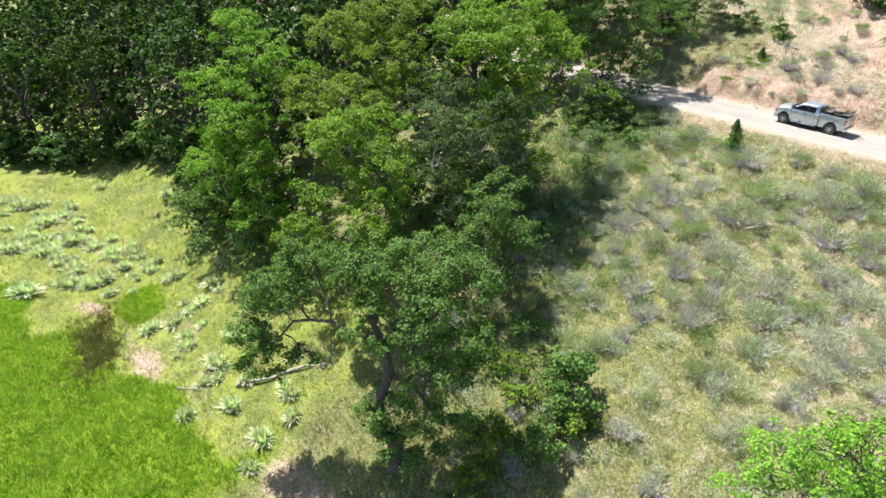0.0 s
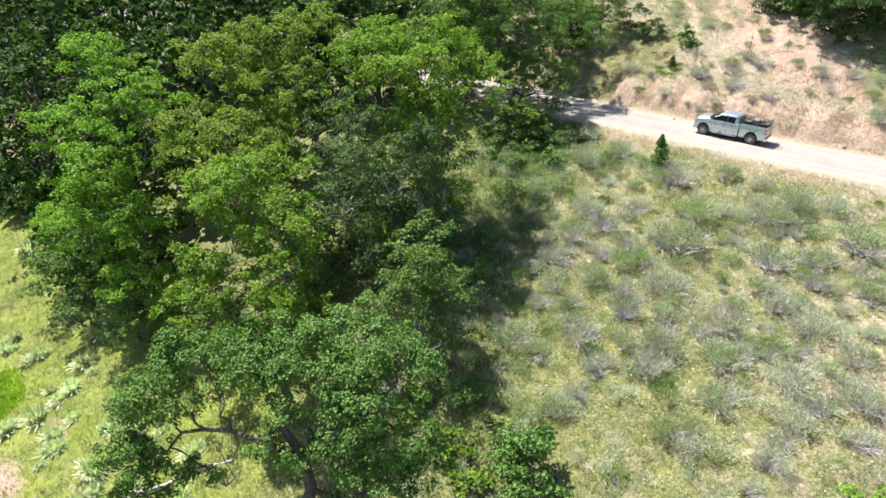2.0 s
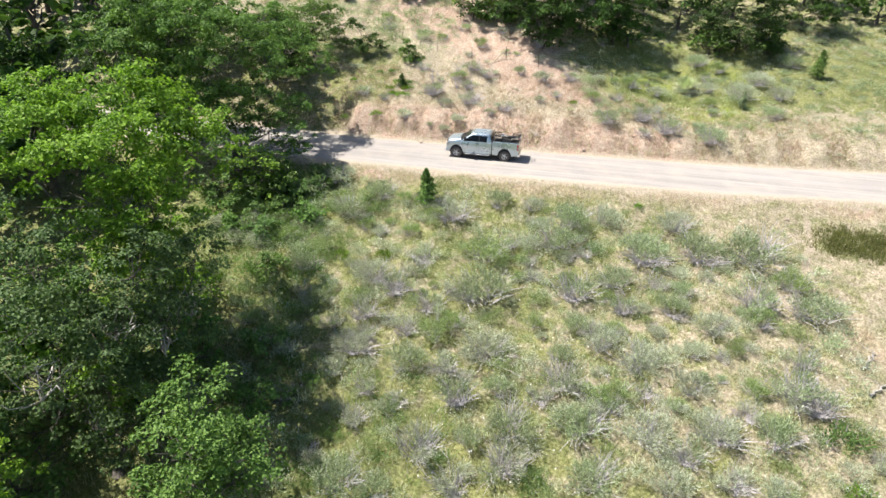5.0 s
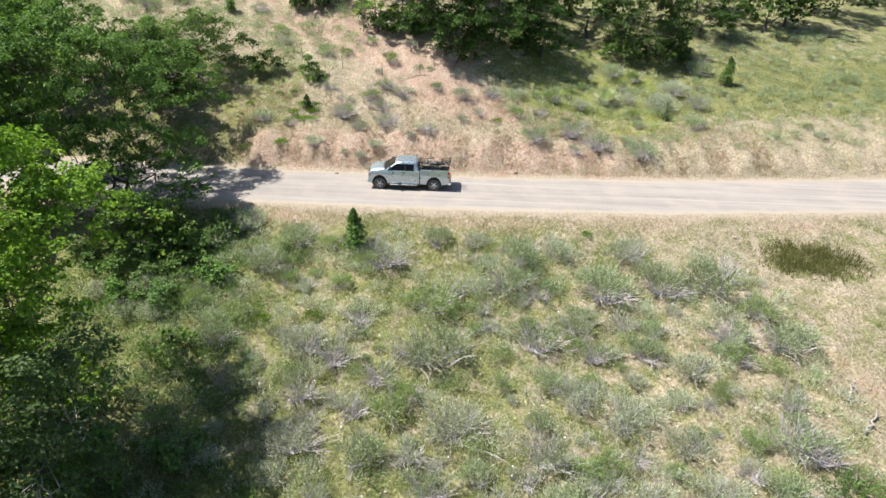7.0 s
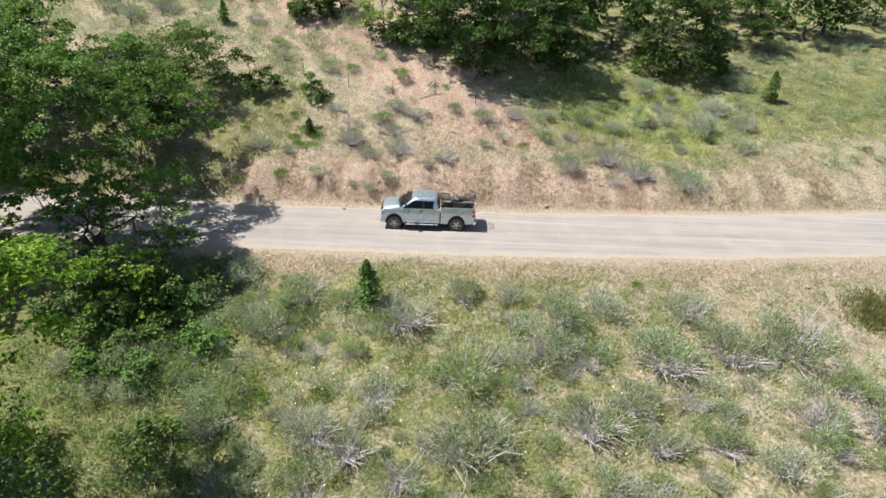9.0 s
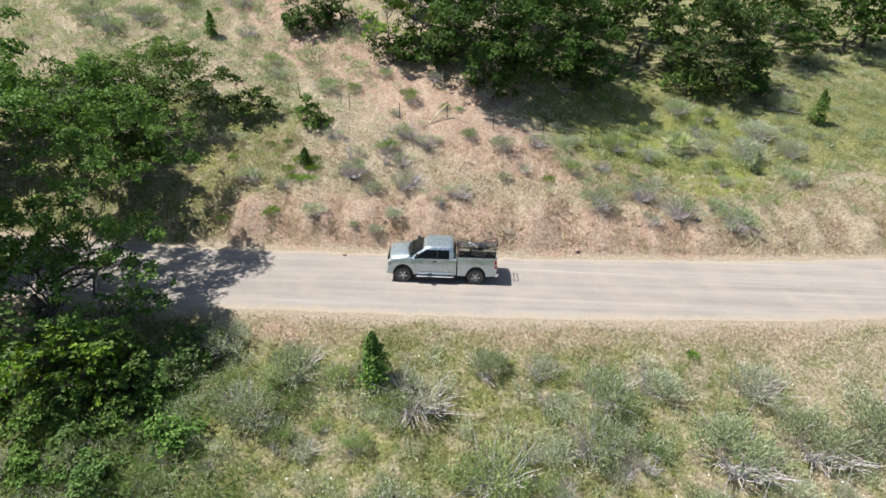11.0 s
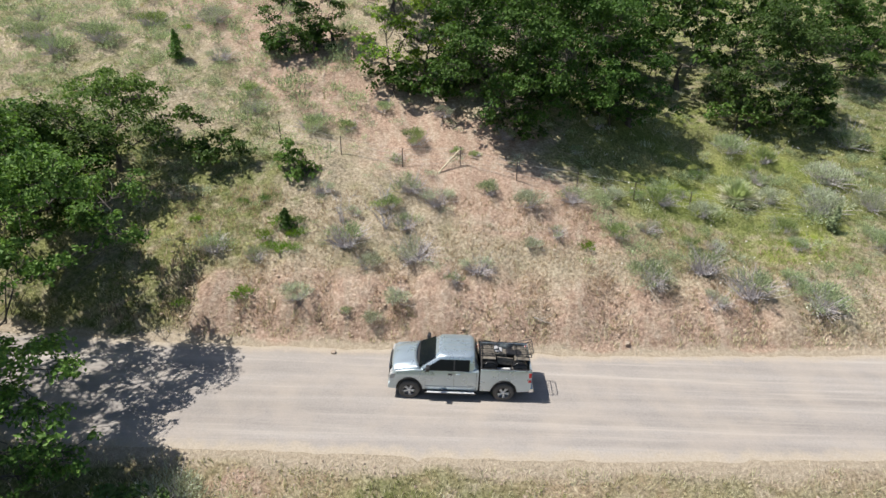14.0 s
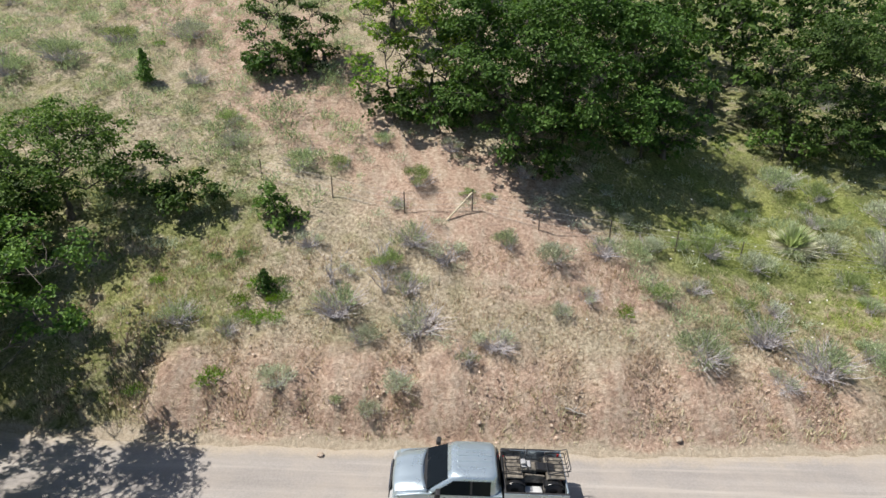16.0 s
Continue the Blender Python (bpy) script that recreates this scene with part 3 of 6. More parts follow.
# the near oak that leans over the meadow
b = (1.0, -41.7)
tree("oak_tree", b, world_lobes(b, [
    (-3.5, -41.4, 0.2, 1.5, 0.65), (-4.6, -42.2, -0.5, 1.6, 0.65), (-5.9, -43.2, -1.3, 1.5, 0.65), (-6.7, -44.2, -2.2, 1.3, 0.7), (-5.6, -43.9, -3.0, 1.2, 0.7), (-6.5, -44.9, -3.7, 1.1, 0.8), (-5.9, -44.6, -4.9, 1.0, 0.85),
    (-4.6, -43.6, -1.9, 1.0, 0.7), (-6.9, -45.0, -5.0, 0.9, 0.85), (-4.5, -43.6, -5.3, 0.7, 0.6), (-5.2, -44.2, -5.7, 0.6, 0.6), (-3.6, -42.6, -1.2, 1.0, 0.7), (-7.2, -44.8, -3.2, 1.0, 0.8), (-6.6, -45.7, -4.6, 1.2, 0.85), (-5.9, -45.7, -6.2, 1.0, 0.85), (-6.5, -45.2, -5.7, 1.0, 0.85), (-7.2, -46.0, -5.4, 0.9, 0.85), (-5.2, -45.1, -6.4, 0.6, 0.8), (-0.2, -42.6, -2.3, 0.9, 0.8), (0.9, -42.0, -3.2, 0.9, 0.8), (-3.7, -43.4, -5.3, 0.5, 0.6),
    (-1.3, -41.0, -0.2, 1.3, 0.7), (-2.4, -41.2, 0.0, 1.3, 0.65), (-0.5, -41.9, -1.3, 0.9, 0.7), (-2.5, -39.6, -0.3, 1.5, 0.65), (-0.9, -38.3, 0.2, 1.6, 0.65), (0.6, -37.7, 0.3, 1.7, 0.65), (2.0, -37.5, -0.5, 1.6, 0.7), (0.2, -39.2, -0.9, 1.6, 0.7), (1.5, -39.2, -1.3, 1.5, 0.7), (1.6, -40.2, -2.7, 1.4, 0.75), (0.6, -40.8, -1.9, 1.2, 0.75),
    (2.9, -38.6, -2.6, 1.5, 0.8), (2.9, -39.4, -4.2, 1.4, 0.8), (3.2, -38.2, -4.4, 1.3, 0.8), (2.1, -40.6, -4.4, 1.2, 0.8),
    (0.7, -42.2, -5.9, 1.0, 0.85), (1.6, -41.8, -6.4, 1.2, 0.85), (2.7, -40.9, -6.4, 1.2, 0.85), (3.0, -39.9, -7.4, 1.3, 0.85), (0.6, -42.6, -7.0, 1.1, 0.85), (1.7, -42.2, -7.9, 1.3, 0.8), (3.0, -41.4, -8.4, 1.2, 0.8)]),
    M_OAK, "old leaning oak with dark green crown and bare dead branches", seed=11, dead=5, trunk=0.36, leaf=0.105, per_clump=165, density=10.5, group=OAKS, head_at=(-0.5, -41.9, -1.7), bow=0.03,
    boughs=[[(-1.5, -42.2, -3.1), (-2.6, -42.8, -2.7), (-3.8, -43.3, -3.0), (-4.8, -43.8, -3.4), (-5.4, -44.2, -4.3)], [(0.8, -40.0, -2.2), (1.4, -39.2, -1.9), (2.2, -38.6, -2.6)], [(1.6, -41.0, -5.0), (2.2, -40.8, -5.6), (2.6, -40.4, -6.6)]])
# the bright tree behind it
b = (-8.4, -36.4)
tree("maple_tree", b, skirted(world_lobes(b, [
    (-7.0, -36.3, 2.6, 1.9, 0.7), (-9.0, -37.2, 3.6, 2.0, 0.7), (-9.8, -35.4, 4.2, 2.0, 0.7), (-7.8, -34.8, 0.8, 1.7, 0.7),
    (-11.6, -36.6, 3.0, 2.1, 0.75), (-6.4, -37.6, 0.6, 1.5, 0.7), (-10.4, -38.6, 0.2, 1.8, 0.7), (-13.0, -39.0, -3.0, 1.7, 0.7)])),
    M_LIME, "tall maple with bright yellow-green leaves beside the oaks", density=6.4, leaf=0.13, per_clump=112, seed=12, trunk=0.25, group=OAKS)
b = (-4.2, -31.0)
tree("oak_tree", b, skirted(world_lobes(b, [
    (-3.2, -31.6, -0.2, 1.7, 0.75), (-3.6, -30.0, 0.4, 1.8, 0.75), (-1.8, -30.4, -1.8, 1.6, 0.8), (-4.2, -32.6, -2.2, 1.7, 0.8), (-5.4, -29.2, -1.6, 1.7, 0.8), (-2.2, -31.8, -3.2, 1.5, 0.8), (-2.8, -28.8, -2.6, 1.6, 0.8)])),
    M_OAK, "low round oak at the edge of the sage field", density=6.6, leaf=0.115, per_clump=120, seed=13, trunk=0.22, group=OAKS)
b = (-9.8, -28.2)
tree("oak_tree", b, skirted(world_lobes(b, [
    (-9.0, -28.0, 1.4, 2.1, 0.75), (-9.6, -30.4, 3.8, 2.0, 0.75), (-8.2, -25.8, 1.2, 2.1, 0.75), (-11.2, -27.2, 4.2, 2.2, 0.75), (-8.0, -27.4, -1.6, 1.9, 0.8), (-9.0, -24.8, -0.8, 1.8, 0.8), (-7.4, -23.4, 2.6, 1.9, 0.75), (-7.4, -26.6, 4.0, 1.8, 0.75)])),
    M_SHADE, "dull green oak with many dry grey twigs", density=6.6, seed=14, dead=5, trunk=0.25, leaf=0.12, per_clump=84, group=OAKS)
b = (-12.5, -21.5)
tree("maple_tree", b, skirted(world_lobes(b, [
    (-10.2, -23.6, 7.2, 2.3, 0.7), (-13.6, -23.8, 8.0, 2.5, 0.7), (-11.4, -20.2, 8.6, 2.5, 0.7), (-9.8, -18.4, 6.6, 2.2, 0.7),
    (-12.8, -17.6, 7.0, 2.4, 0.7), (-10.6, -21.4, 4.6, 2.2, 0.75), (-15.0, -20.6, 8.0, 2.4, 0.7), (-11.0, -15.6, 5.2, 1.9, 0.7)])),
    M_BRIGHT, "tall spreading maple with sunlit green crown", density=6.2, leaf=0.14, per_clump=104, seed=15, trunk=0.32, stems=2, group=OAKS)
b = (-18.5, -27.5)
tree("maple_tree", b, skirted(world_lobes(b, [
    (-17.4, -27.0, 6.0, 2.4, 0.7), (-20.4, -30.4, 7.4, 2.7, 0.7), (-22.6, -26.4, 7.6, 2.6, 0.7), (-19.8, -23.6, 8.6, 2.6, 0.7), (-17.6, -29.6, 4.2, 2.2, 0.75), (-15.0, -33.6, 4.6, 2.4, 0.7), (-20.0, -33.4, 3.6, 2.3, 0.75), (-16.6, -34.6, 1.4, 2.0, 0.75)])),
    M_OLIVE, "broad oak with olive green crown", density=6.2, leaf=0.14, per_clump=104, seed=16, trunk=0.34, stems=2, group=OAKS)
b = (-25.5, -35.5)
tree("maple_tree", b, skirted(world_lobes(b, [
    (-24.0, -34.0, 5.4, 2.6, 0.7), (-28.4, -36.6, 3.6, 2.6, 0.7), (-31.5, -33.0, 6.6, 2.8, 0.7), (-24.0, -37.6, 1.6, 2.4, 0.75), (-27.0, -38.4, -1.2, 2.3, 0.75), (-21.6, -37.4, -0.6, 2.2, 0.75), (-20.4, -38.2, -4.2, 2.0, 0.75), (-30.0, -38.6, -4.0, 2.2, 0.75)])),
    M_BRIGHT, "broad maple with bright green crown down to the meadow", density=6.2, leaf=0.14, per_clump=104, seed=17, trunk=0.34, stems=2, group=OAKS)
# the trees beside the road
b = (-16.0, -4.2)
tree("oak_tree", b, world_lobes(b, [
    (-17.2, -2.0, 11.2, 2.2, 0.7), (-15.0, -4.4, 9.8, 2.1, 0.7), (-18.0, -5.4, 10.4, 2.2, 0.7), (-13.4, 2.2, 7.9, 2.1, 0.7), (-11.9, 2.8, 5.9, 1.6, 0.65), (-15.2, 1.5, 9.4, 2.2, 0.7), (-12.9, -0.2, 6.3, 1.8, 0.65), (-14.0, -2.0, 7.4, 2.0, 0.7), (-12.7, -3.4, 4.2, 1.5, 0.65),
    (-11.3, -5.6, 2.0, 1.4, 0.5), (-13.6, -4.8, 3.0, 1.6, 0.65), (-12.8, -6.8, 1.8, 1.5, 0.6), (-16.2, -5.0, 8.0, 2.2, 0.7), (-18.5, -3.0, 9.8, 2.5, 0.7), (-17.6, 3.5, 7.4, 2.3, 0.7), (-15.8, 5.2, 6.6, 2.0, 0.7),
    (-13.4, 6.2, 6.2, 1.5, 0.65), (-19.0, -4.6, 6.0, 2.2, 0.75), (-15.6, -5.0, 5.0, 1.9, 0.7), (-18.0, -5.0, 4.4, 2.0, 0.7), (-10.3, -5.0, 3.3, 1.2, 0.6), (-9.9, -5.2, 2.3, 1.0, 0.6), (-11.3, -5.4, 3.8, 1.3, 0.6), (-10.9, -5.6, 1.3, 1.0, 0.6), (-10.9, -4.3, 4.7, 1.1, 0.6), (-14.6, -4.4, 5.6, 1.5, 0.7), (-14.3, -5.4, 3.9, 1.3, 0.65), (-12.8, -3.7, 7.0, 1.5, 0.7), (-12.4, -4.6, 5.4, 1.2, 0.65), (-15.6, -3.4, 3.6, 1.2, 0.65), (-13.4, -3.6, 2.4, 1.1, 0.6), (-16.2, -4.6, 2.6, 1.3, 0.65), (-17.4, -2.8, 2.6, 1.3, 0.65)]),
    M_OAK, "dark green oak with several trunks over the gravel road", seed=18, density=6.2, leaf=0.125, per_clump=118, trunk=0.34, stems=4, group="trees beside the road", fork=0.6)
b = (-21.4, -4.6)
tree("oak_tree", b, skirted(world_lobes(b, [
    (-19.8, 0.4, 11.6, 2.4, 0.7), (-21.6, -4.0, 12.0, 2.6, 0.7), (-25.0, 1.0, 10.6, 2.6, 0.7), (-20.6, 3.2, 8.8, 2.3, 0.7), (-23.0, 0.4, 8.6, 2.5, 0.7), (-21.4, -5.8, 8.4, 2.5, 0.7), (-24.6, -5.0, 8.0, 2.5, 0.7)])),
    M_OAK, "tall dark oak at the bend of the road", density=5.0, seed=22, trunk=0.3, stems=2, group="trees beside the road", fork=0.5)
b = (-16.0, 11.9)
tree("oak_tree", b, lobes_round(31, 5.4, 3.2, 11, 0.3), M_OAK, "open young oak on the slope above the road", seed=19, trunk=0.16, leaf=0.12, per_clump=78, group="trees beside the road")
b = (-18.4, 8.0)
tree("oak_tree", b, lobes_round(32, 6.2, 3.9, 13, 0.24), M_DARK, "oak with dark green crown above the road", seed=20, trunk=0.2, leaf=0.125, per_clump=120, group="trees beside the road")
# oaks on the hill
HILL = "oaks on the hill"
for k, (x, y, h, r, mt, lab, low) in enumerate((
        (4.3, 17.4, 8.0, 4.7, M_DARK, "wide dark oak on the hill", 0.12), (9.4, 19.6, 8.6, 4.6, M_DARK, "wide dark oak on the hill", 0.14), (13.0, 20.2, 6.0, 2.5, M_DARK, "dark oak beside the wide oaks", 0.14),
        (0.4, 21.0, 8.4, 2.9, M_OLIVE, "slender olive oak on the hill", 0.08), (-2.2, 20.4, 7.2, 2.2, M_OLIVE, "slender olive oak on the hill", 0.08),
        (-9.0, 23.0, 6.6, 1.8, M_DARK, "thin dark oak on the hill", 0.08), (-6.8, 23.6, 6.4, 1.7, M_DARK, "thin dark oak on the hill", 0.08),
        (23.8, 23.8, 8.4, 4.0, M_WOOD, "dense dark oak with a brown dead patch", 0.05), (31.5, 31.5, 7.5, 3.6, M_DARK, "dark oak on the hill", 0.16),
        (18.6, 28.4, 8.4, 3.8, M_DARK, "dark oak on the hill", 0.2), (40.0, 35.0, 8.0, 4.0, M_DARK, "dark oak on the hill", 0.16),
        (5.0, 26.6, 9.0, 4.0, M_DARK, "dark oak on the hill", 0.2), (-2.5, 27.0, 8.2, 3.2, M_SHADE, "dark oak on the hill", 0.2),
        (11.8, 28.0, 9.0, 4.2, M_DARK, "dark oak on the hill", 0.2), (25.0, 34.0, 9.0, 4.2, M_DARK, "dark oak on the hill", 0.18), (0.8, 33.5, 9.0, 4.0, M_DARK, "dark oak on the hill", 0.18),
        (10.0, 35.5, 9.4, 4.2, M_DARK, "dark oak on the hill", 0.18), (18.0, 36.0, 9.4, 4.2, M_SHADE, "dark oak on the hill", 0.18),
        (43.0, 37.0, 8.6, 4.4, M_DARK, "dark oak on the hill", 0.18), (52.0, 43.0, 9.0, 4.6, M_DARK, "dark oak on the hill", 0.18), (34.0, 41.0, 9.4, 4.6, M_DARK, "dark oak on the hill", 0.18), (61.0, 50.0, 9.0, 4.6, M_DARK, "dark oak on the hill", 0.18))):
    near = k < 9
    tree("oak_tree", (x, y), lobes_round(40 + k, h, r, 13, low, 0.4), mt, lab, seed=40 + k, trunk=0.2, stems=2 if k in (0, 1, 3, 4, 5, 6) else 1, leaf=0.135 if near else 0.3,
         per_clump=84 if near else 15, density=9 if near else 6.5, group=HILL, fork=0.6, dead=1 if k in (1, 7) else 0)
for k, (x, y, h, r, mt) in enumerate(((0.4, 18.4, 2.2, 1.4, M_DARK), (-2.0, 18.8, 2.0, 1.3, M_DARK), (2.4, 19.6, 2.6, 1.6, M_DARK), (7.0, 18.6, 2.4, 1.6, M_DARK), (11.6, 19.6, 2.4, 1.6, M_DARK), (22.0, 22.8, 2.8, 1.9, M_DARK), (25.4, 22.4, 2.6, 1.8, M_DARK), (5.2, 15.6, 2.4, 1.5, M_DARK), (21.0, 22.6, 2.4, 1.6, M_OAK),
                                      (-9.6, 22.0, 1.6, 1.1, M_DARK), (-7.4, 22.8, 1.8, 1.2, M_DARK), (27.0, 24.6, 2.6, 1.6, M_DARK), (-22.0, 14.0, 2.6, 1.7, M_OAK), (-20.4, 12.2, 2.2, 1.5, M_OAK))):
    tree("hill_bush", (x, y), lobes_round(180 + k, h, r, 6, 0.2, 0.5), mt, "dark leafy bush under the hill oaks", seed=180 + k, trunk=0.07, leaf=0.17, per_clump=62, group="bushes under the hill oaks")
# low growth under the clump
for k, (x, y, h, r) in enumerate(((-6.5, -33.5, 3.4, 2.0), (-11.5, -33.5, 4.0, 2.4), (-13.5, -30.0, 4.4, 2.6), (-10.2, -22.6, 4.2, 2.4), (-12.5, -19.0, 4.2, 2.4), (-14.5, -16.0, 4.2, 2.2), (-14.6, -36.4, 4.0, 2.3),
                                  (-18.0, -36.8, 4.4, 2.5), (-22.5, -38.4, 4.2, 2.4), (-16.5, -23.0, 5.0, 3.0), (-10.0, -26.0, 5.0, 2.6), (-27.5, -39.6, 4.0, 2.4), (-33.0, -39.0, 4.6, 2.6), (-12.6, -7.8, 4.0, 1.9), (-14.9, -7.8, 4.8, 2.1), (-11.0, -7.0, 2.8, 1.3), (-15.5, -25.3, 5.6, 2.6), (-14.4, -27.8, 5.2, 2.4), (-17.6, -20.6, 5.6, 2.6))):
    tree("understory_oak", (x, y), lobes_round(130 + k, h, r, 8, 0.2, 0.45), (M_OAK, M_BRIGHT, M_UNDER)[k % 3], "low leafy oak in the shade of taller trees", seed=130 + k, trunk=0.12,
         leaf=0.18, per_clump=36, group="low oaks under the trees", fork=0.5)
# dense bushes along the foot of the wood
edge_rng = np.random.default_rng(140)
FOOT = []
for k in range(3):
    (v, f), ends = crown_leaves(lobes_round(140 + k, 3.4, 2.2, 7, 0.14, 0.5), edge_rng, 0.3, 26, 8.0)
    stems = [tube(bent((0, 0, 0), (math.cos(i) * 0.9, math.sin(i) * 0.9, 2.2), edge_rng, 0.06, 5), np.linspace(0.08, 0.02, 5), 5) for i in range(0, 6)]
    FOOT.append((mesh_of("crown", v, f, (M_DARK, M_OAK, M_WOOD)[k]), mesh_of("stem", *grown(stems, [0] * 5), M_BARK, True)))
for k in range(44):
    x = -31.0 - k * 1.05 + edge_rng.uniform(-0.6, 0.6)
    y = -35.6 + 0.72 * min(0.0, x + 55.7) + edge_rng.uniform(-0.8, 2.6)
    s = edge_rng.uniform(0.7, 1.35)
    t = thing("edge_bush", pose(x, y, float(ground_z(x, y)) - 0.1, 0, 0, edge_rng.uniform(0, 360)) @ Matrix.Diagonal((s, s, s * edge_rng.uniform(0.8, 1.2), 1)), "dense dark bush at the foot of the wood", "bush", "bushes along the wood")
    child("crown", FOOT[k % 3][0], t)
    child("stem", FOOT[k % 3][1], t)
# the wood beyond the meadow
WOOD = "trees of the wood"
for k, (x, y, h, r) in enumerate(((-27.0, 9.0, 8.5, 3.6), (-31.0, 5.0, 9.5, 4.0), (-35.0, 12.0, 9.0, 4.0), (-33.0, -8.0, 12.5, 3.8), (-38.5, -9.5, 13.5, 4.2), (-27.5, -10.0, 12.0, 3.8), (-44.0, -9.0, 13.5, 4.2))):
    tree("oak_tree", (x, y), lobes_round(160 + k, h, r, 12, 0.22), M_DARK, "leafy oak above the bend of the road", seed=160 + k, trunk=0.22, leaf=0.2, per_clump=60, density=8, group=HILL)
wood_rng = np.random.default_rng(77)
spots = []
for x in np.arange(-138.6, -29, 7.8):
    for y in np.arange(-84, 32, 7.4):
        px, py = x + wood_rng.uniform(-2.2, 2.2), y + wood_rng.uniform(-2.2, 2.2)
        edge = -36.5 + 0.7 * min(0.0, px + 55.7)
        if py < edge or abs(py - 1) < 7 or (py > 12 and (px > -41 or px < -100)):
            continue
        spots.append((px, py))
variants = []
for k, mt in enumerate((M_WOOD, M_DARK, M_WOOD, M_WOOD)):
    lob = lobes_round(90 + k, 15.0, 4.4, 15, 0.16)
    rng = np.random.default_rng(90 + k)
    (v, f), ends = crown_leaves(lob, rng, 0.34, 18, 4.0) if k < 2 else crown_leaves(lob, rng, 0.62, 7, 1.6)
    crown = mesh_of("crown", v, f, mt)
    stem = [tube(bent((0, 0, 0), (rng.normal(0, 0.5), rng.normal(0, 0.5), 11), rng, 0.03, 7), np.linspace(0.34, 0.1, 7), 7)]
    for l in lob[1:]:
        stem.append(tube(bent((0, 0, l[2] * 0.6), l[:3], rng, 0.06, 5), np.linspace(0.13, 0.03, 5), 5))
    variants.append((crown, mesh_of("trunk", *joined(stem), M_BARK, True)))
for k, (x, y) in enumerate(spots):
    front = y < -30.5 + 0.7 * min(0.0, x + 55.7)
    crown, trunk = variants[int(wood_rng.integers(2)) + (0 if front else 2)]
    s = wood_rng.uniform(0.8, 1.15)
    t = thing("wood_tree", pose(x, y, float(ground_z(x, y)) - 0.2, 0, 0, wood_rng.uniform(0, 360)) @ Matrix.Diagonal((s, s, s * wood_rng.uniform(0.9, 1.1), 1)), "tall leafy tree in the dark wood beyond the meadow", "tree", WOOD)
    child("trunk", trunk, t)
    child("crown", crown, t)


# ---- shrubs ----
def spikes(centres, way, length, width, rng):
    """Narrow pointed leaves, one triangle each, along their ways."""
    n = len(centres)
    way = way / (np.linalg.norm(way, axis=1, keepdims=True) + 1e-9)
    side = np.cross(way, rng.normal(0, 1, (n, 3)))
    side /= np.linalg.norm(side, axis=1, keepdims=True) + 1e-9
    L = (length * rng.uniform(0.6, 1.4, n))[:, None]
    W = (width * rng.uniform(0.7, 1.3, n))[:, None]
    v = np.stack([centres - way * L / 2 - side * W / 2, centres - way * L / 2 + side * W / 2, centres + way * L / 2], 1)
    return v.reshape(-1, 3), np.arange(3 * n).reshape(-1, 3)


def shrub_meshes(seed, leaf_mat, sprigs, twigs, leaf=0.11, narrow=0.26, clumps=12, height=0.62, live=1.0, per=4):
    """Foliage of combed sprigs over mounded clumps, and bare twigs below and between; about one metre in radius."""
    rng = np.random.default_rng(seed)
    a = np.arange(clumps) * 2.39996 + rng.uniform(-0.5, 0.5, clumps)
    d = np.sqrt((np.arange(clumps) + 0.4) / clumps) * 0.74 * rng.uniform(0.8, 1.12, clumps)
    c = np.stack([np.cos(a) * d, np.sin(a) * d, height * (0.86 - 0.62 * d * d) * rng.uniform(0.7, 1.15, clumps)], 1)
    size = rng.uniform(0.22, 0.36, clumps)
    bare = rng.permutation(clumps)[int(round(clumps * live)):]
    green = np.array([k for k in range(clumps) if k not in set(bare)])
    idx = green[rng.integers(0, len(green), sprigs)]
    o = rng.normal(0, 1, (sprigs, 3))
    o[:, 2] = np.abs(o[:, 2]) * 0.9 - 0.25
    o /= np.linalg.norm(o, axis=1, keepdims=True)
    out = c[idx] * [1, 1, 0] / (np.linalg.norm(c[idx][:, :2], axis=1, keepdims=True) + 0.3)
    way = o * 0.7 + out * 0.45 + rng.normal(0, 0.2, o.shape) + [0, 0, 0.75]
    way /= np.linalg.norm(way, axis=1, keepdims=True)
    foot = c[idx] + o * size[idx][:, None] * rng.uniform(0.45, 1.0, sprigs)[:, None] * [1, 1, 0.8]
    step = np.tile(np.linspace(0, 1, per), sprigs)[:, None]
    p = np.repeat(foot, per, 0) + np.repeat(way, per, 0) * step * leaf * 1.9 + rng.normal(0, leaf * 0.2, (sprigs * per, 3))
    p[:, 2] = np.maximum(p[:, 2], 0.04)
    v, f = spikes(p, np.repeat(way, per, 0) + rng.normal(0, 0.35, p.shape), leaf, leaf * narrow, rng)
    pieces = []
    for k in range(twigs):
        i = int(rng.integers(clumps)) if k % 2 or not len(bare) else int(rng.choice(bare))
        tip = c[i] + rng.normal(0, 0.8, 3) * size[i] + [c[i][0] * 0.28, c[i][1] * 0.28, -0.04 if i in green else 0.12]
        tip[2] = max(tip[2], 0.10)
        root = np.array([c[i][0] * 0.5, c[i][1] * 0.5, 0.02]) + rng.normal(0, 0.13, 3) * [1, 1, 0]
        mid = (root + tip) / 2 + rng.normal(0, 0.05, 3) + [0, 0, 0.03]
        pieces.append(tube([root, mid, tip], [0.011, 0.008, 0.004], 3))
    return mesh_of("foliage", v, f, leaf_mat), mesh_of("brushwood", *grown(pieces, [0] * (len(pieces) - 1)), M_TWIG)


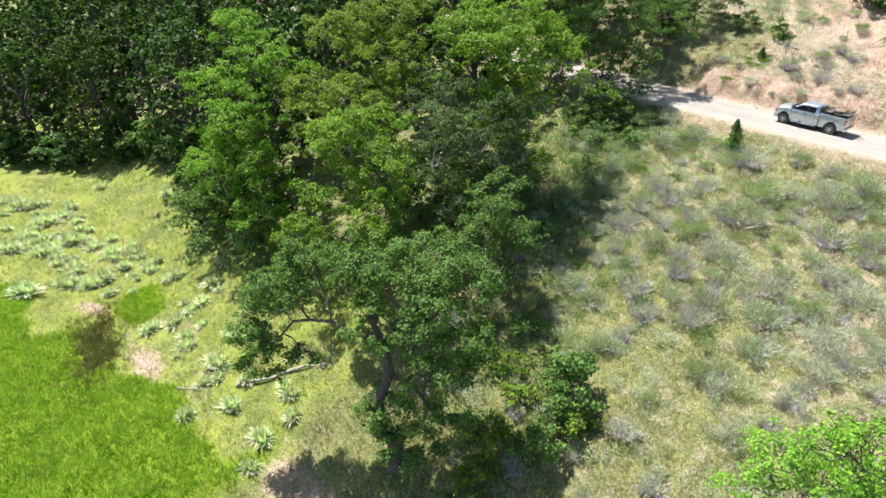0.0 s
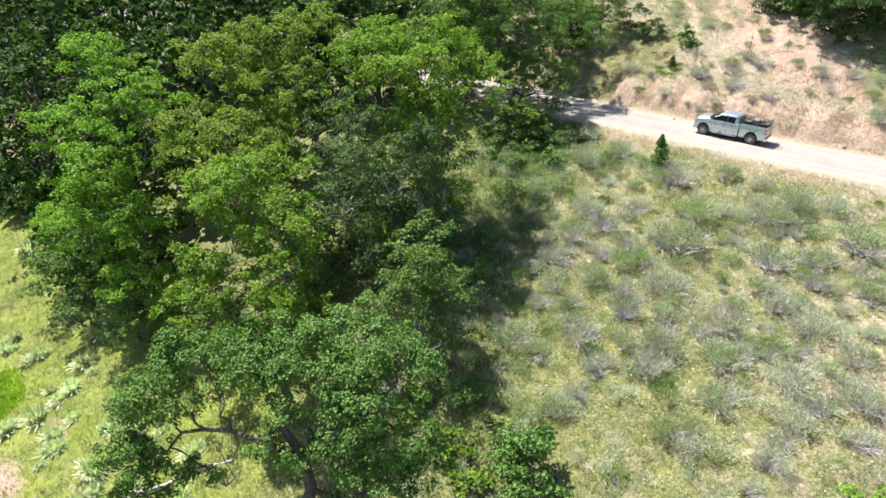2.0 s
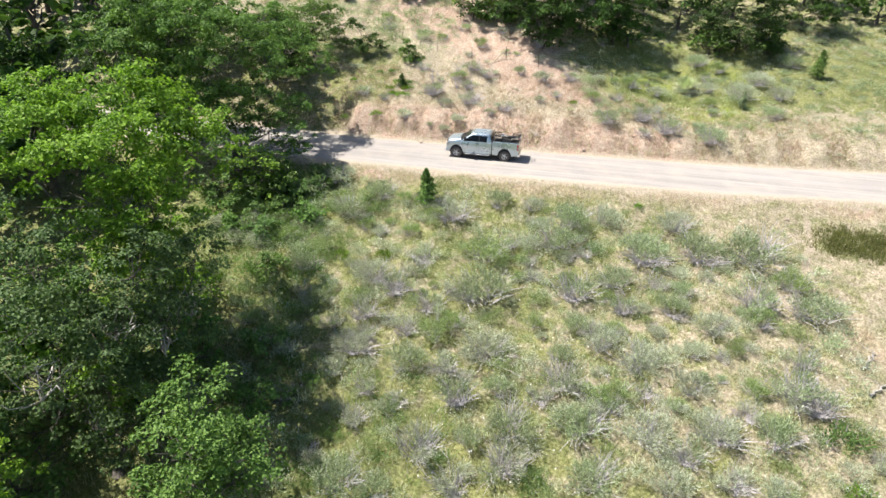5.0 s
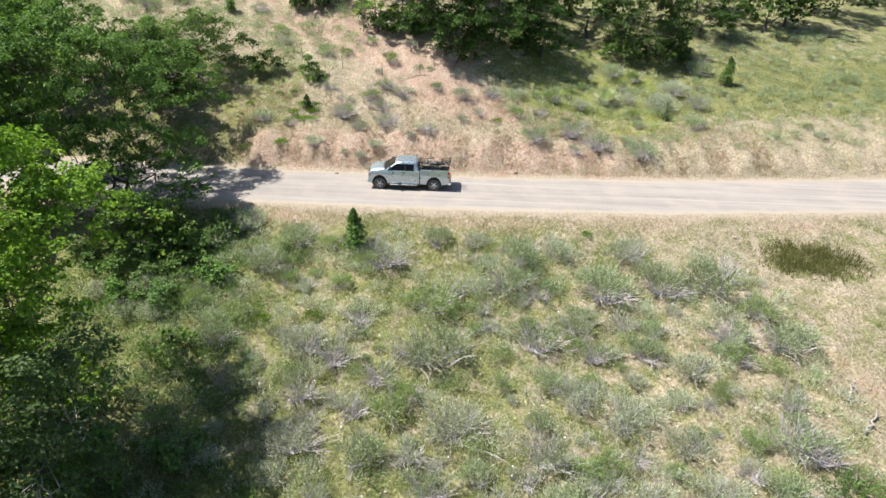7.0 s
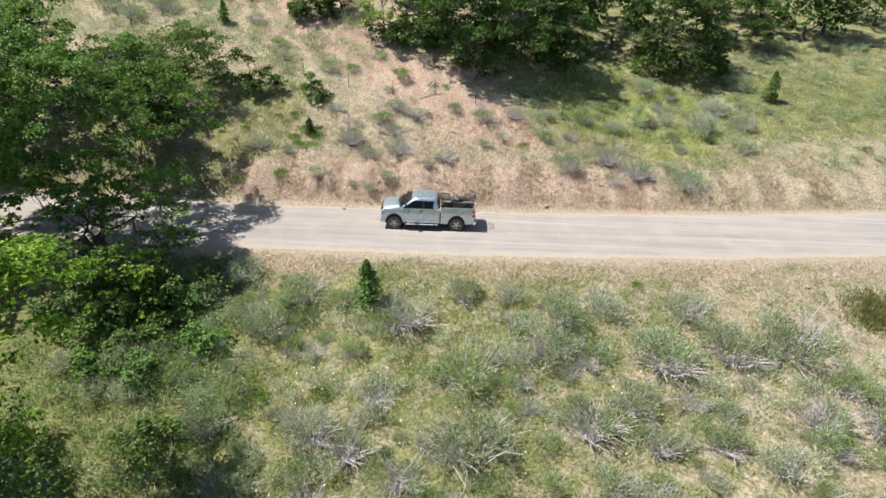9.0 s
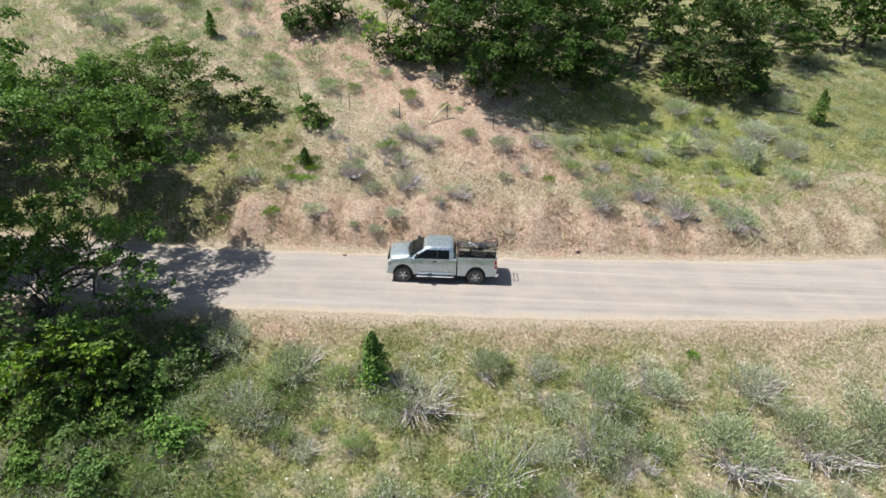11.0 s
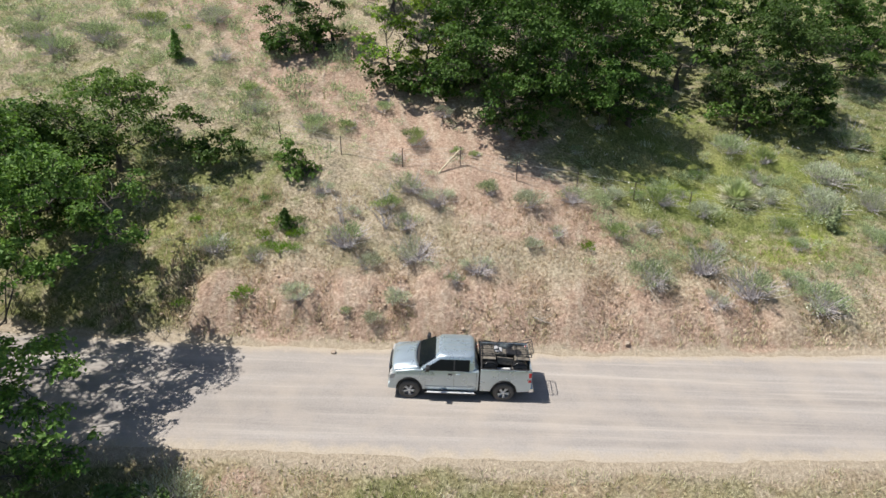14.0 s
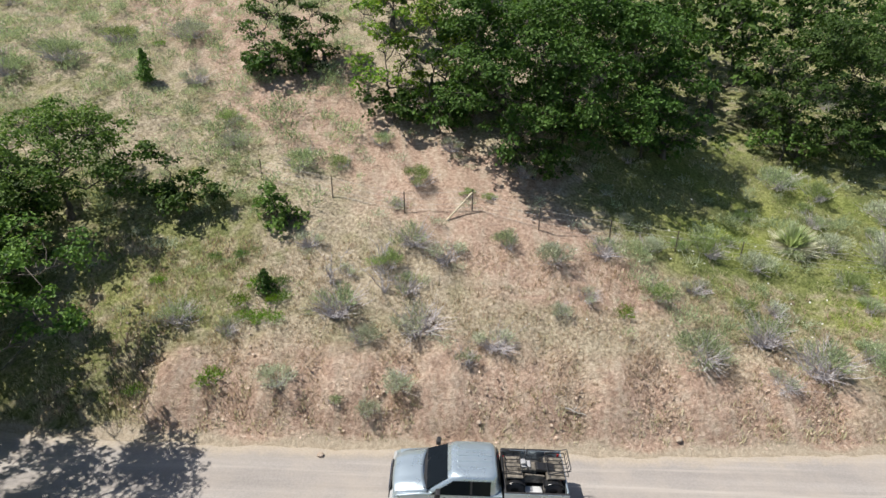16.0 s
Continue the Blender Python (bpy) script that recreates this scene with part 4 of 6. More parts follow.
SAGE = [shrub_meshes(200 + k, (M_SAGE, M_SAGE_GREEN, M_SAGE_FRESH)[k % 3], 430, 58, 0.11, 0.27, 11, 0.66, 0.85) for k in range(6)]
GREY = [shrub_meshes(220 + k, M_SAGE_GREEN if k % 2 else M_SAGE, 210, 135, 0.11, 0.25, 11, 0.64, 0.45) for k in range(4)]
SAGE_BIG = [shrub_meshes(210 + k, (M_SAGE_GREEN, M_SAGE, M_SAGE_FRESH)[k % 3], 700, 105, 0.085, 0.28, 19, 0.60, 0.8) for k in range(5)]
LEAFY = [shrub_meshes(240 + k, M_BRIGHT if k else M_UNDER, 230, 18, 0.10, 0.55, 13, 0.36, 1.0) for k in range(3)]
SHRUB_KINDS = (
    (SAGE, "sagebrush", "rounded grey-green sagebrush among dry grass", "shrub", "sagebrush of the slopes"),
    (GREY, "sagebrush", "half-dead sagebrush with bare silvery twigs", "shrub", "sagebrush of the slopes"),
    (LEAFY, "leafy_shrub", "small shrub with fresh green leaves", "shrub", "green shrubs"))
shrub_rng = np.random.default_rng(300)
taken = []


def shrub(x, y, r, kind):
    meshes, name, label, category, group = SHRUB_KINDS[kind]
    if kind == 0 and r > 1.25:
        meshes = SAGE_BIG
    foliage, twigs = meshes[int(shrub_rng.integers(len(meshes)))]
    s = r * shrub_rng.uniform(0.92, 1.08)
    m = pose(x, y, float(ground_z(x, y)) - 0.04, 0, 0, shrub_rng.uniform(0, 360)) @ Matrix.Diagonal((s, s, s * shrub_rng.uniform(0.85, 1.15), 1))
    t = thing(name, m, label, category, group)
    child("foliage", foliage, t)
    child("brushwood", twigs, t)
    taken.append((x, y, r))


FIELD_SHRUBS_A = [
    (-5.7, -8.3, 1.17, 0), (-4.2, -6.1, 1.13, 0), (1.2, -7.6, 1.37, 1), (4.2, -5.8, 0.86, 0), (6.5, -5.8, 0.85, 0), (13.4, -4.6, 0.48, 2),
    (15.5, -6.2, 1.1, 0), (11.2, -6.4, 0.96, 0), (9.0, -7.0, 1.14, 0), (-7.7, -5.0, 1.05, 0), (-9.6, -6.8, 1.24, 0), (0.1, -11.7, 0.99, 1),
    (4.0, -10.8, 1.49, 0), (8.3, -9.1, 1.38, 0), (10.6, -9.0, 0.91, 2), (13.6, -9.6, 1.67, 0), (16.9, -9.0, 1.57, 0), (19.9, -8.8, 1.91, 0),
    (-2.4, -14.0, 1.17, 0), (-0.8, -14.7, 1.07, 1), (1.5, -15.7, 0.91, 1), (4.2, -14.4, 1.65, 0), (9.7, -13.1, 1.49, 1),
]
FIELD_SHRUBS_B = [
    (11.8, -12.0, 1.1, 0), (12.3, -14.1, 0.86, 1), (14.1, -11.9, 0.77, 1), (14.9, -14.0, 0.87, 0), (16.9, -15.0, 0.99, 0), (19.4, -13.0, 1.12, 1),
    (19.4, -14.2, 0.82, 0), (22.2, -13.2, 1.29, 0), (21.5, -11.2, 1.03, 0), (-2.0, -16.9, 1.04, 1), (0.7, -17.7, 0.88, 1), (2.3, -17.7, 0.93, 0),
    (-1.7, -19.7, 1.04, 0), (5.2, -18.6, 1.39, 0), (7.5, -15.8, 0.64, 0), (9.8, -15.9, 0.89, 0), (11.2, -16.6, 1.13, 0), (13.1, -17.9, 1.17, 0),
    (15.7, -16.9, 0.7, 0), (1.4, -20.1, 0.95, 0), (-0.3, -22.0, 0.7, 1), (1.2, -22.6, 0.74, 1), (4.3, -21.7, 1.08, 1),
]
FIELD_SHRUBS_C = [
    (6.1, -20.8, 0.81, 0), (9.3, -19.8, 1.06, 1), (11.8, -20.1, 0.73, 0), (15.3, -19.3, 0.96, 0), (20.1, -19.1, 1.13, 1), (20.9, -19.6, 1.07, 1),
    (21.4, -21.3, 1.29, 2), (3.1, -24.8, 1.08, 1), (5.3, -23.9, 0.65, 0), (7.0, -23.0, 1.15, 0), (10.3, -22.2, 1.29, 0), (13.3, -22.1, 1.19, 0),
    (14.9, -23.1, 0.95, 1), (16.2, -21.8, 1.04, 0), (18.7, -21.7, 1.0, 0), (10.9, -24.7, 1.13, 0), (0.1, -26.9, 1.01, 0), (1.6, -27.0, 0.79, 0),
    (5.0, -26.2, 1.04, 1), (7.0, -24.8, 1.01, 1), (8.2, -25.3, 1.05, 2), (14.1, -24.6, 0.81, 0), (16.6, -24.0, 0.84, 1),
]
FIELD_SHRUBS_D = [
    (21.4, -23.7, 0.74, 2), (-4.7, -20.8, 0.56, 2), (20.9, -16.8, 0.79, 1), (18.1, -19.2, 0.68, 0), (-5.1, -16.4, 1.01, 0), (-6.9, -13.7, 1.01, 0),
]
FIELD_SHRUBS = FIELD_SHRUBS_A + FIELD_SHRUBS_B + FIELD_SHRUBS_C + FIELD_SHRUBS_D
HILL_SHRUBS_A = [
    (-19.1, 25.8, 0.91, 0), (-21.7, 23.6, 1.08, 0), (-14.9, 26.0, 0.88, 0), (-16.6, 25.4, 0.49, 2), (-10.6, 18.6, 0.56, 0), (-10.1, 17.2, 0.54, 1),
    (-6.2, 15.6, 0.74, 0), (-4.3, 15.8, 0.5, 0), (-0.4, 14.6, 0.65, 0), (-0.6, 11.0, 0.77, 1), (0.9, 10.3, 0.7, 1), (-1.6, 9.7, 0.58, 0),
    (-5.1, 10.8, 0.51, 1), (3.6, 11.2, 0.51, 0), (5.6, 10.4, 0.71, 0), (8.0, 11.4, 0.61, 1), (10.3, 12.2, 0.51, 0), (11.8, 12.6, 0.42, 0),
    (13.2, 12.7, 0.66, 0), (15.4, 12.3, 0.68, 0), (19.6, 19.7, 0.98, 0), (21.4, 18.7, 0.73, 0), (24.6, 16.9, 1.07, 0),
]
HILL_SHRUBS_B = [
    (22.6, 13.5, 1.06, 0), (-3.4, 7.7, 0.89, 1), (-0.7, 8.9, 0.62, 1), (-0.1, 7.2, 0.87, 1), (-2.3, 6.6, 0.57, 0), (2.9, 6.5, 0.64, 1),
    (1.7, 5.8, 0.42, 1), (-0.9, 4.9, 0.57, 0), (-2.0, 4.2, 0.39, 0), (-5.4, 4.9, 0.56, 0), (-7.7, 6.8, 0.42, 1), (-9.7, 7.2, 0.72, 1),
    (-11.1, 8.8, 0.42, 2), (-9.0, 10.0, 0.4, 2), (-7.9, 10.1, 0.45, 2), (-6.8, 8.8, 0.7, 2), (-6.2, 7.3, 0.73, 2), (-7.9, 5.0, 0.71, 2),
    (5.6, 8.1, 0.42, 0), (6.9, 8.9, 0.43, 1), (8.4, 8.5, 0.58, 2), (10.0, 9.4, 0.6, 0), (11.2, 6.8, 0.97, 0),
]
HILL_SHRUBS_C = [
    (14.2, 8.0, 0.82, 1), (16.1, 6.7, 0.98, 1), (14.2, 5.9, 0.56, 1), (19.4, 6.4, 1.15, 0), (19.7, 11.7, 0.63, 0), (20.0, 10.4, 0.48, 0),
    (13.9, 9.6, 0.41, 0), (24.9, 11.1, 0.83, 0), (18.6, 7.8, 0.58, 0), (-10.6, 4.6, 0.45, 2), (-3.1, 4.4, 0.26, 0), (-24.0, 22.0, 0.89, 0),
    (-26.3, 23.6, 0.94, 0), (-21.3, 18.9, 0.66, 2), (-7.5, 8.0, 0.62, 2), (-6.0, 8.2, 0.6, 2), (-7.0, 7.4, 0.55, 2), (-5.9, 9.0, 0.5, 2), (20.0, 14.3, 0.67, 0), (26.0, 14.3, 0.88, 0), (28.3, 21.4, 0.92, 0),
]
HILL_SHRUBS = HILL_SHRUBS_A + HILL_SHRUBS_B + HILL_SHRUBS_C
TUSSOCKS = [
    (-23.4, -45.2, 1.1), (-19.6, -45.6, 1.05), (-15.4, -45.0, 1.0), (-12.2, -48.4, 0.9), (-23.4, -42.8, 0.9), (-43.6, -48.0, 1.41),
    (-34.4, -47.5, 1.02), (-38.4, -48.9, 1.08), (-35.2, -53.3, 1.59), (-35.2, -50.3, 1.26), (-49.8, -49.2, 2.08), (-56.0, -50.6, 2.23),
    (-38.7, -45.7, 1.21), (-6.9, -45.8, 0.9), (-6.7, -43.8, 0.9), (-5.4, -47.2, 0.7), (-24.8, -41.3, 1.24), (-44.1, -38.1, 1.31),
    (-55.7, -42.2, 1.2), (-26.8, -39.3, 1.13), (-44.4, -52.9, 1.8), (-42.3, -50.8, 1.51),
]
for x, y, r, kind in FIELD_SHRUBS:
    shrub(x, y, r * (1.24 if kind < 2 else 0.95), kind)
for x, y, r, kind in HILL_SHRUBS:
    shrub(x, y, r * (1.48 if kind < 2 else 1.0), kind)


def fill_shrubs(n, x0, x1, y0, y1, lo, hi, kinds, seed, gap=0.62, keep=None):
    """More shrubs between those already placed."""
    rng = np.random.default_rng(seed)
    done = tries = 0
    while done < n and tries < 6000:
        tries += 1
        x, y, r = rng.uniform(x0, x1), rng.uniform(y0, y1), rng.uniform(lo, hi)
        if keep and not keep(x, y):
            continue
        if abs(y - road_mid(x)) < 4.6 or any((x - a) ** 2 + (y - b) ** 2 < (gap * (r + c)) ** 2 for a, b, c in taken):
            continue
        shrub(x, y, r, int(rng.choice(kinds)))
        done += 1


fill_shrubs(60, -6, 24, -39, -20, 0.6, 1.15, (0, 1, 1), 401, 0.5, lambda x, y: y > -36 - 0.5 * x and y > -41 + 0.0 * x)
fill_shrubs(62, -9, 22, -21, -6, 0.4, 0.9, (0, 0, 1), 402, 0.5)
fill_shrubs(14, -13, -2, -22, -6, 0.4, 0.8, (0, 2, 2), 403, 0.6)
fill_shrubs(14, 20, 44, 8, 30, 0.4, 0.8, (0, 0, 1), 404, 0.7)
fill_shrubs(14, -38, -6, 15, 36, 0.4, 1.0, (0, 0, 0, 1), 405, 0.75)
fill_shrubs(14, -4, 26, 7.5, 19, 0.45, 0.9, (0, 0, 1), 406, 0.9)


for x, y, r in ((-13.2, -9.4, 1.0), (-11.6, -10.6, 1.1), (-10.2, -9.6, 0.9), (-9.0, -11.2, 1.1), (-12.4, -12.0, 1.0), (-14.2, -10.8, 0.9), (-10.6, -12.4, 1.0), (-8.2, -9.0, 0.8), (-7.6, -12.6, 1.0)):
    shrub(x, y, r, 0)


def low_sage(name, label, n, x0, x1, y0, y1, lo, hi, seed, keep, mt=None, sprigs=45, leaf=0.22):
    """Many small sage plants in one object."""
    rng = np.random.default_rng(seed)
    src = [np.array([v.co for v in shrub_meshes(260 + k, M_SAGE, sprigs, 3, leaf, 0.27, 7, 0.6, 1.0, 3)[0].vertices]) for k in range(3)]
    tri = np.arange(sprigs * 9).reshape(-1, 3)
    pieces = []
    while len(pieces) < n:
        x, y = rng.uniform(x0, x1), rng.uniform(y0, y1)
        if abs(y - float(road_mid(x))) < 4.4 or not keep(x, y):
            continue
        a, r = rng.uniform(0, 2 * math.pi), rng.uniform(lo, hi)
        v = src[int(rng.integers(3))] * r
        v = np.stack([v[:, 0] * math.cos(a) - v[:, 1] * math.sin(a) + x, v[:, 0] * math.sin(a) + v[:, 1] * math.cos(a) + y, v[:, 2] + float(ground_z(x, y)) - 0.02], 1)
        pieces.append((v, tri))
    return tagged(new(name, mesh_of(name, *joined(pieces), mt or (M_SAGE_GREEN if seed % 2 else M_SAGE))), label, "shrubs", kind="stuff")


in_field = lambda x, y: y > -38 - 0.3 * x and x > -10 - 0.15 * (y + 20)
low_sage("small_sagebrush", "small grey-green sagebrush filling the field", 80, -9, 24, -38, -6, 0.55, 0.95, 460, in_field, M_SAGE, 200, 0.14)
low_sage("small_sagebrush", "small olive sagebrush filling the field", 80, -9, 24, -38, -6, 0.55, 0.95, 461, in_field, M_SAGE_FRESH, 200, 0.14)
low_sage("low_sage", "small grey-green sage plants across the field", 330, -9, 24, -38, -5, 0.35, 0.8, 450, in_field)
low_sage("low_sage", "small green plants across the field", 420, -10, 24, -38, -5, 0.3, 0.7, 451, in_field)
low_sage("small_sagebrush", "grey-green sagebrush across the upper slope", 150, 9, 50, 8, 34, 0.5, 1.05, 462, lambda x, y: x > 22 or y < 16, M_SAGE_GREEN, 160, 0.14)
low_sage("low_sage", "small grey-green sage plants on the hill", 430, -40, 44, 6, 34, 0.2, 0.55, 452, lambda x, y: True)
low_sage("low_sage", "small green plants on the hill", 420, -40, 44, 7, 34, 0.2, 0.5, 453, lambda x, y: not (-3 < x < 8 and y < 18))

low_sage("low_sage", "low olive plants on the upper slope", 720, -40, -4, 12, 36, 0.3, 0.95, 457, lambda x, y: True)
low_sage("undergrowth", "fresh green leafy undergrowth beside the trees", 210, -17, -4, -24, -6.5, 0.35, 0.95, 454, lambda x, y: True, M_UNDER)
low_sage("undergrowth", "fresh green growth in the shade at the edge of the field", 130, -7, 4.5, -37, -21, 0.3, 0.75, 456, lambda x, y: y > -34 - 1.2 * x, M_UNDER)
low_sage("undergrowth", "grey-green undergrowth at the edge of the trees", 120, -15, -6, -24, -7, 0.35, 0.9, 455, lambda x, y: True, M_SAGE_GREEN)

M_PALE = leaf_material("bleached_blade", (0.36, 0.34, 0.26), (0.50, 0.48, 0.39), (0.66, 0.63, 0.54), 0.3)
# blue-green tussocks on the meadow
TUSSOCK = []
for k in range(3):
    rng = np.random.default_rng(500 + k)
    n = 330
    a, lean = rng.uniform(0, 2 * math.pi, n), rng.uniform(0.0, 1.15, n)
    L = rng.uniform(0.45, 0.85, n)
    d = np.stack([np.cos(a) * np.sin(lean), np.sin(a) * np.sin(lean), np.cos(lean)], 1)
    foot = np.stack([np.cos(a), np.sin(a), 0 * a], 1) * (0.42 * np.sqrt(rng.uniform(0, 1, n)) * (0.75 + 0.3 * np.sin(2 * a + k)))[:, None]
    side = np.stack([-np.sin(a), np.cos(a), 0 * a], 1) * 0.028
    mid = foot + d * (L * 0.55)[:, None]
    tip = foot + d * L[:, None] - np.array([0, 0, 1]) * (0.3 * L * np.sin(lean))[:, None]
    v = np.stack([foot - side * 0.6, foot + side * 0.6, mid + side, tip, mid - side], 1).reshape(-1, 3)
    dry = np.arange(n) >= 260
    v = v.reshape(n, 5, 3)
    v[dry] = v[dry] * [1.25, 1.25, 0.45]
    cut = lambda k: (v[k].reshape(-1, 3), np.concatenate([np.arange(k.sum())[:, None] * 5 + q for q in ([0, 1, 2], [0, 2, 4], [4, 2, 3])]))
    TUSSOCK.append((mesh_of("leaves", *cut(~dry), M_FORB), mesh_of("dry_skirt", *cut(dry), M_PALE)))
tuft_rng = np.random.default_rng(510)


def tussock(x, y, r):
    k = min(r, 1.5) * tuft_rng.uniform(0.95, 1.25)
    m = pose(x, y, float(ground_z(x, y)) - 0.03, 0, 0, tuft_rng.uniform(0, 360)) @ Matrix.Diagonal((k * tuft_rng.uniform(0.85, 1.2), k, k * tuft_rng.uniform(0.9, 1.3), 1))
    t = thing("tussock", m, "pale blue-green leafy tussock with a dry skirt on the meadow", "plant", "meadow tussocks")
    leaves, skirt = TUSSOCK[int(tuft_rng.integers(3))]
    child("leaves", leaves, t)
    child("dry_skirt", skirt, t, "bleached dry blades")


for x, y, r in TUSSOCKS:
    tussock(x, y, r)
for k in range(95):
    a, b = tuft_rng.uniform(0, 1), tuft_rng.uniform(-1, 1)
    tussock(-30 - 28 * a + 3 * b, -46.0 - 4.5 * a + 4.0 * b, tuft_rng.uniform(0.4, 1.0))
for k in range(22):
    tussock(tuft_rng.uniform(-26, -8), tuft_rng.uniform(-47, -41), tuft_rng.uniform(0.4, 0.9))


# the pale spiky plant on the slope


def spiky_plant(x, y):
    rng = np.random.default_rng(520)
    t = thing("spiky_plant", pose(x, y, float(ground_z(x, y)) - 0.05), "spiky blue-green rosette plant with a dry pale skirt", "plant")
    for name, n, lo, hi, mt, ln in (("rosette", 380, 0.05, 1.15, M_FORB, 1.3), ("dry_skirt", 320, 1.05, 1.65, M_PALE, 1.45)):
        a, lean = rng.uniform(0, 2 * math.pi, n), rng.uniform(lo, hi, n)
        L = ln * rng.uniform(0.7, 1.1, n)
        d = np.stack([np.cos(a) * np.sin(lean), np.sin(a) * np.sin(lean), np.cos(lean)], 1)
        side = np.stack([-np.sin(a), np.cos(a), 0 * a], 1) * 0.045
        foot, mid, tip = d * 0.06, d * (L * 0.45)[:, None], d * L[:, None]
        foot, mid, tip = (q + [0, 0, 0.15] for q in (foot, mid, tip))
        v = np.stack([foot - side * 0.6, foot + side * 0.6, mid + side, tip, mid - side], 1).reshape(-1, 3)
        b = np.arange(n)[:, None] * 5
        child(name, mesh_of(name, v, np.concatenate([b + [0, 1, 2], b + [0, 2, 4], b + [4, 2, 3]]), mt), t, "" if name == "rosette" else "dry straw-coloured leaves")


spiky_plant(18.15, 14.3)


# young trees and small dark oaks
def sapling(x, y, h, r, mt, label, seed, leaves=1500, leaf=0.12, name="sapling"):
    rng = np.random.default_rng(seed)
    t = thing(name, pose(x, y, float(ground_z(x, y)) - 0.06), label, "tree", "saplings")
    z = rng.uniform(0.06, 1, leaves) ** 0.85
    a = rng.uniform(0, 2 * math.pi, leaves)
    knots = 0.62 + 0.42 * np.sin(3 * a + 11 * z + seed) * np.sin(19 * z + 2 * a) + 0.1 * np.sin(7 * a)
    rad = r * np.minimum(1.1, 1.5 * (1.03 - z) ** 0.8) * knots * np.sqrt(rng.uniform(0.15, 1, leaves))
    p = np.stack([np.cos(a) * rad, np.sin(a) * rad, z * h], 1)
    n = np.stack([np.cos(a), np.sin(a), 0.7 + 0 * a], 1) + rng.normal(0, 0.5, (leaves, 3))
    child("trunk", mesh_of("trunk", *tube(bent((0, 0, 0), (0, 0, h * 0.93), rng, 0.015, 7), np.linspace(0.05, 0.01, 7), 6), M_BARK, True), t)
    child("crown", mesh_of("crown", *blades(p, n, leaf * 1.4, leaf, rng), mt), t)


sapling(-0.72, -6.6, 2.75, 0.85, M_OAK, "young upright green sapling beside the road", 601, 2000)
sapling(-15.9, 21.4, 1.9, 0.6, M_OAK, "small upright sapling on the hill", 602, 900)
sapling(30.4, 19.6, 2.6, 0.9, M_OAK, "dark green sapling on the slope", 603, 1200)
sapling(22.6, 12.0, 1.5, 0.4, M_SAGE_GREEN, "thin grey-green sapling on the slope", 604, 500)
SMALL = "small oaks above the road"
tree("small_oak", (-11.3, 12.4), [(-0.2, 0, 2.4, 0.7, 0.8), (0.9, 0.2, 1.4, 0.9, 0.8), (-0.8, 0.3, 1.2, 0.8, 0.8), (0.3, -0.4, 0.8, 0.9, 0.7), (-0.9, 0, 3.0, 0.5, 0.7), (1.6, 0, 0.9, 0.7, 0.8)],
     M_DARK, "small gnarled dark oak on the slope", 0.15, 90, 16, 0.11, 611, 2, 0, SMALL)
tree("small_oak", (-6.7, 11.8), [(-0.3, 0, 1.9, 0.55, 0.9), (0.5, 0.1, 1.3, 0.6, 0.8), (-0.5, 0.2, 0.9, 0.75, 0.8), (0.7, -0.2, 0.5, 0.9, 0.7), (0, -0.3, 0.45, 0.8, 0.7)],
     M_OAK, "small ragged oak on the slope", 0.15, 70, 14, 0.09, 612, 2, 0, SMALL)
sapling(-6.5, 8.5, 1.15, 0.55, M_DARK, "small dark green oak sapling above the road", 605, 520, 0.10)
tree("small_oak", (5.4, -33.6), [(0, 0, 2.6, 0.9, 0.8), (-0.6, 0.5, 1.6, 1.1, 0.9), (0.7, -0.3, 1.4, 1.1, 0.9), (-0.2, -0.8, 0.9, 1.0, 0.8), (0.2, 0.9, 2.0, 0.8, 0.8)],
     M_OAK, "dense green bush tree beside the old oak", 0.15, 110, 14, 0.1, 614, 2, 0, "bushes round the old oak")
tree("small_oak", (6.4, -37.0), [(0, 0, 1.5, 0.9, 0.8), (0.6, 0.3, 0.9, 0.8, 0.9), (-0.5, -0.3, 0.8, 0.8, 0.9)],
     M_OAK, "low green bush in the shade of the old oak", 0.15, 110, 14, 0.07, 615, 1, 0, "bushes round the old oak")
b = (17.5, -36.2)
tree("maple_tree", b, world_lobes(b, [
    (17.2, -37.6, 0.7, 1.2, 0.75), (18.3, -36.8, 1.1, 1.2, 0.75), (15.9, -35.7, -1.8, 1.1, 0.75), (17.6, -35.5, -1.0, 1.3, 0.75), (19.5, -36.4, 0.4, 1.4, 0.75), (16.6, -37.2, -0.8, 1.1, 0.75), (18.8, -35.4, -1.5, 1.4, 0.75),
    (17.4, -36.6, -2.6, 1.6, 0.8), (19.9, -35.5, -0.8, 1.3, 0.75), (16.0, -36.6, -2.8, 1.2, 0.75), (20.4, -37.0, -1.0, 1.3, 0.75), (18.6, -37.4, -1.4, 1.3, 0.75), (18.2, -35.2, -4.0, 1.5, 0.8), (19.6, -36.2, -3.6, 1.4, 0.8)]),
    M_LIME, "young maple with bright yellow-green leaves", leaf=0.11, per_clump=100, density=7.5, trunk=0.14, seed=616, stems=2, group="bushes round the old oak")
tree("small_oak", (17.4, -29.6), [(0, 0, 3.2, 0.8, 0.85), (0.6, 0.3, 2.3, 0.9, 0.8), (-0.5, -0.2, 2.0, 0.8, 0.8), (0.2, -0.5, 1.2, 0.9, 0.8)], M_BRIGHT, "slim green young oak in the sage field", 0.13, 90, 12, 0.07, 617, 1, 0, "bushes round the old oak")
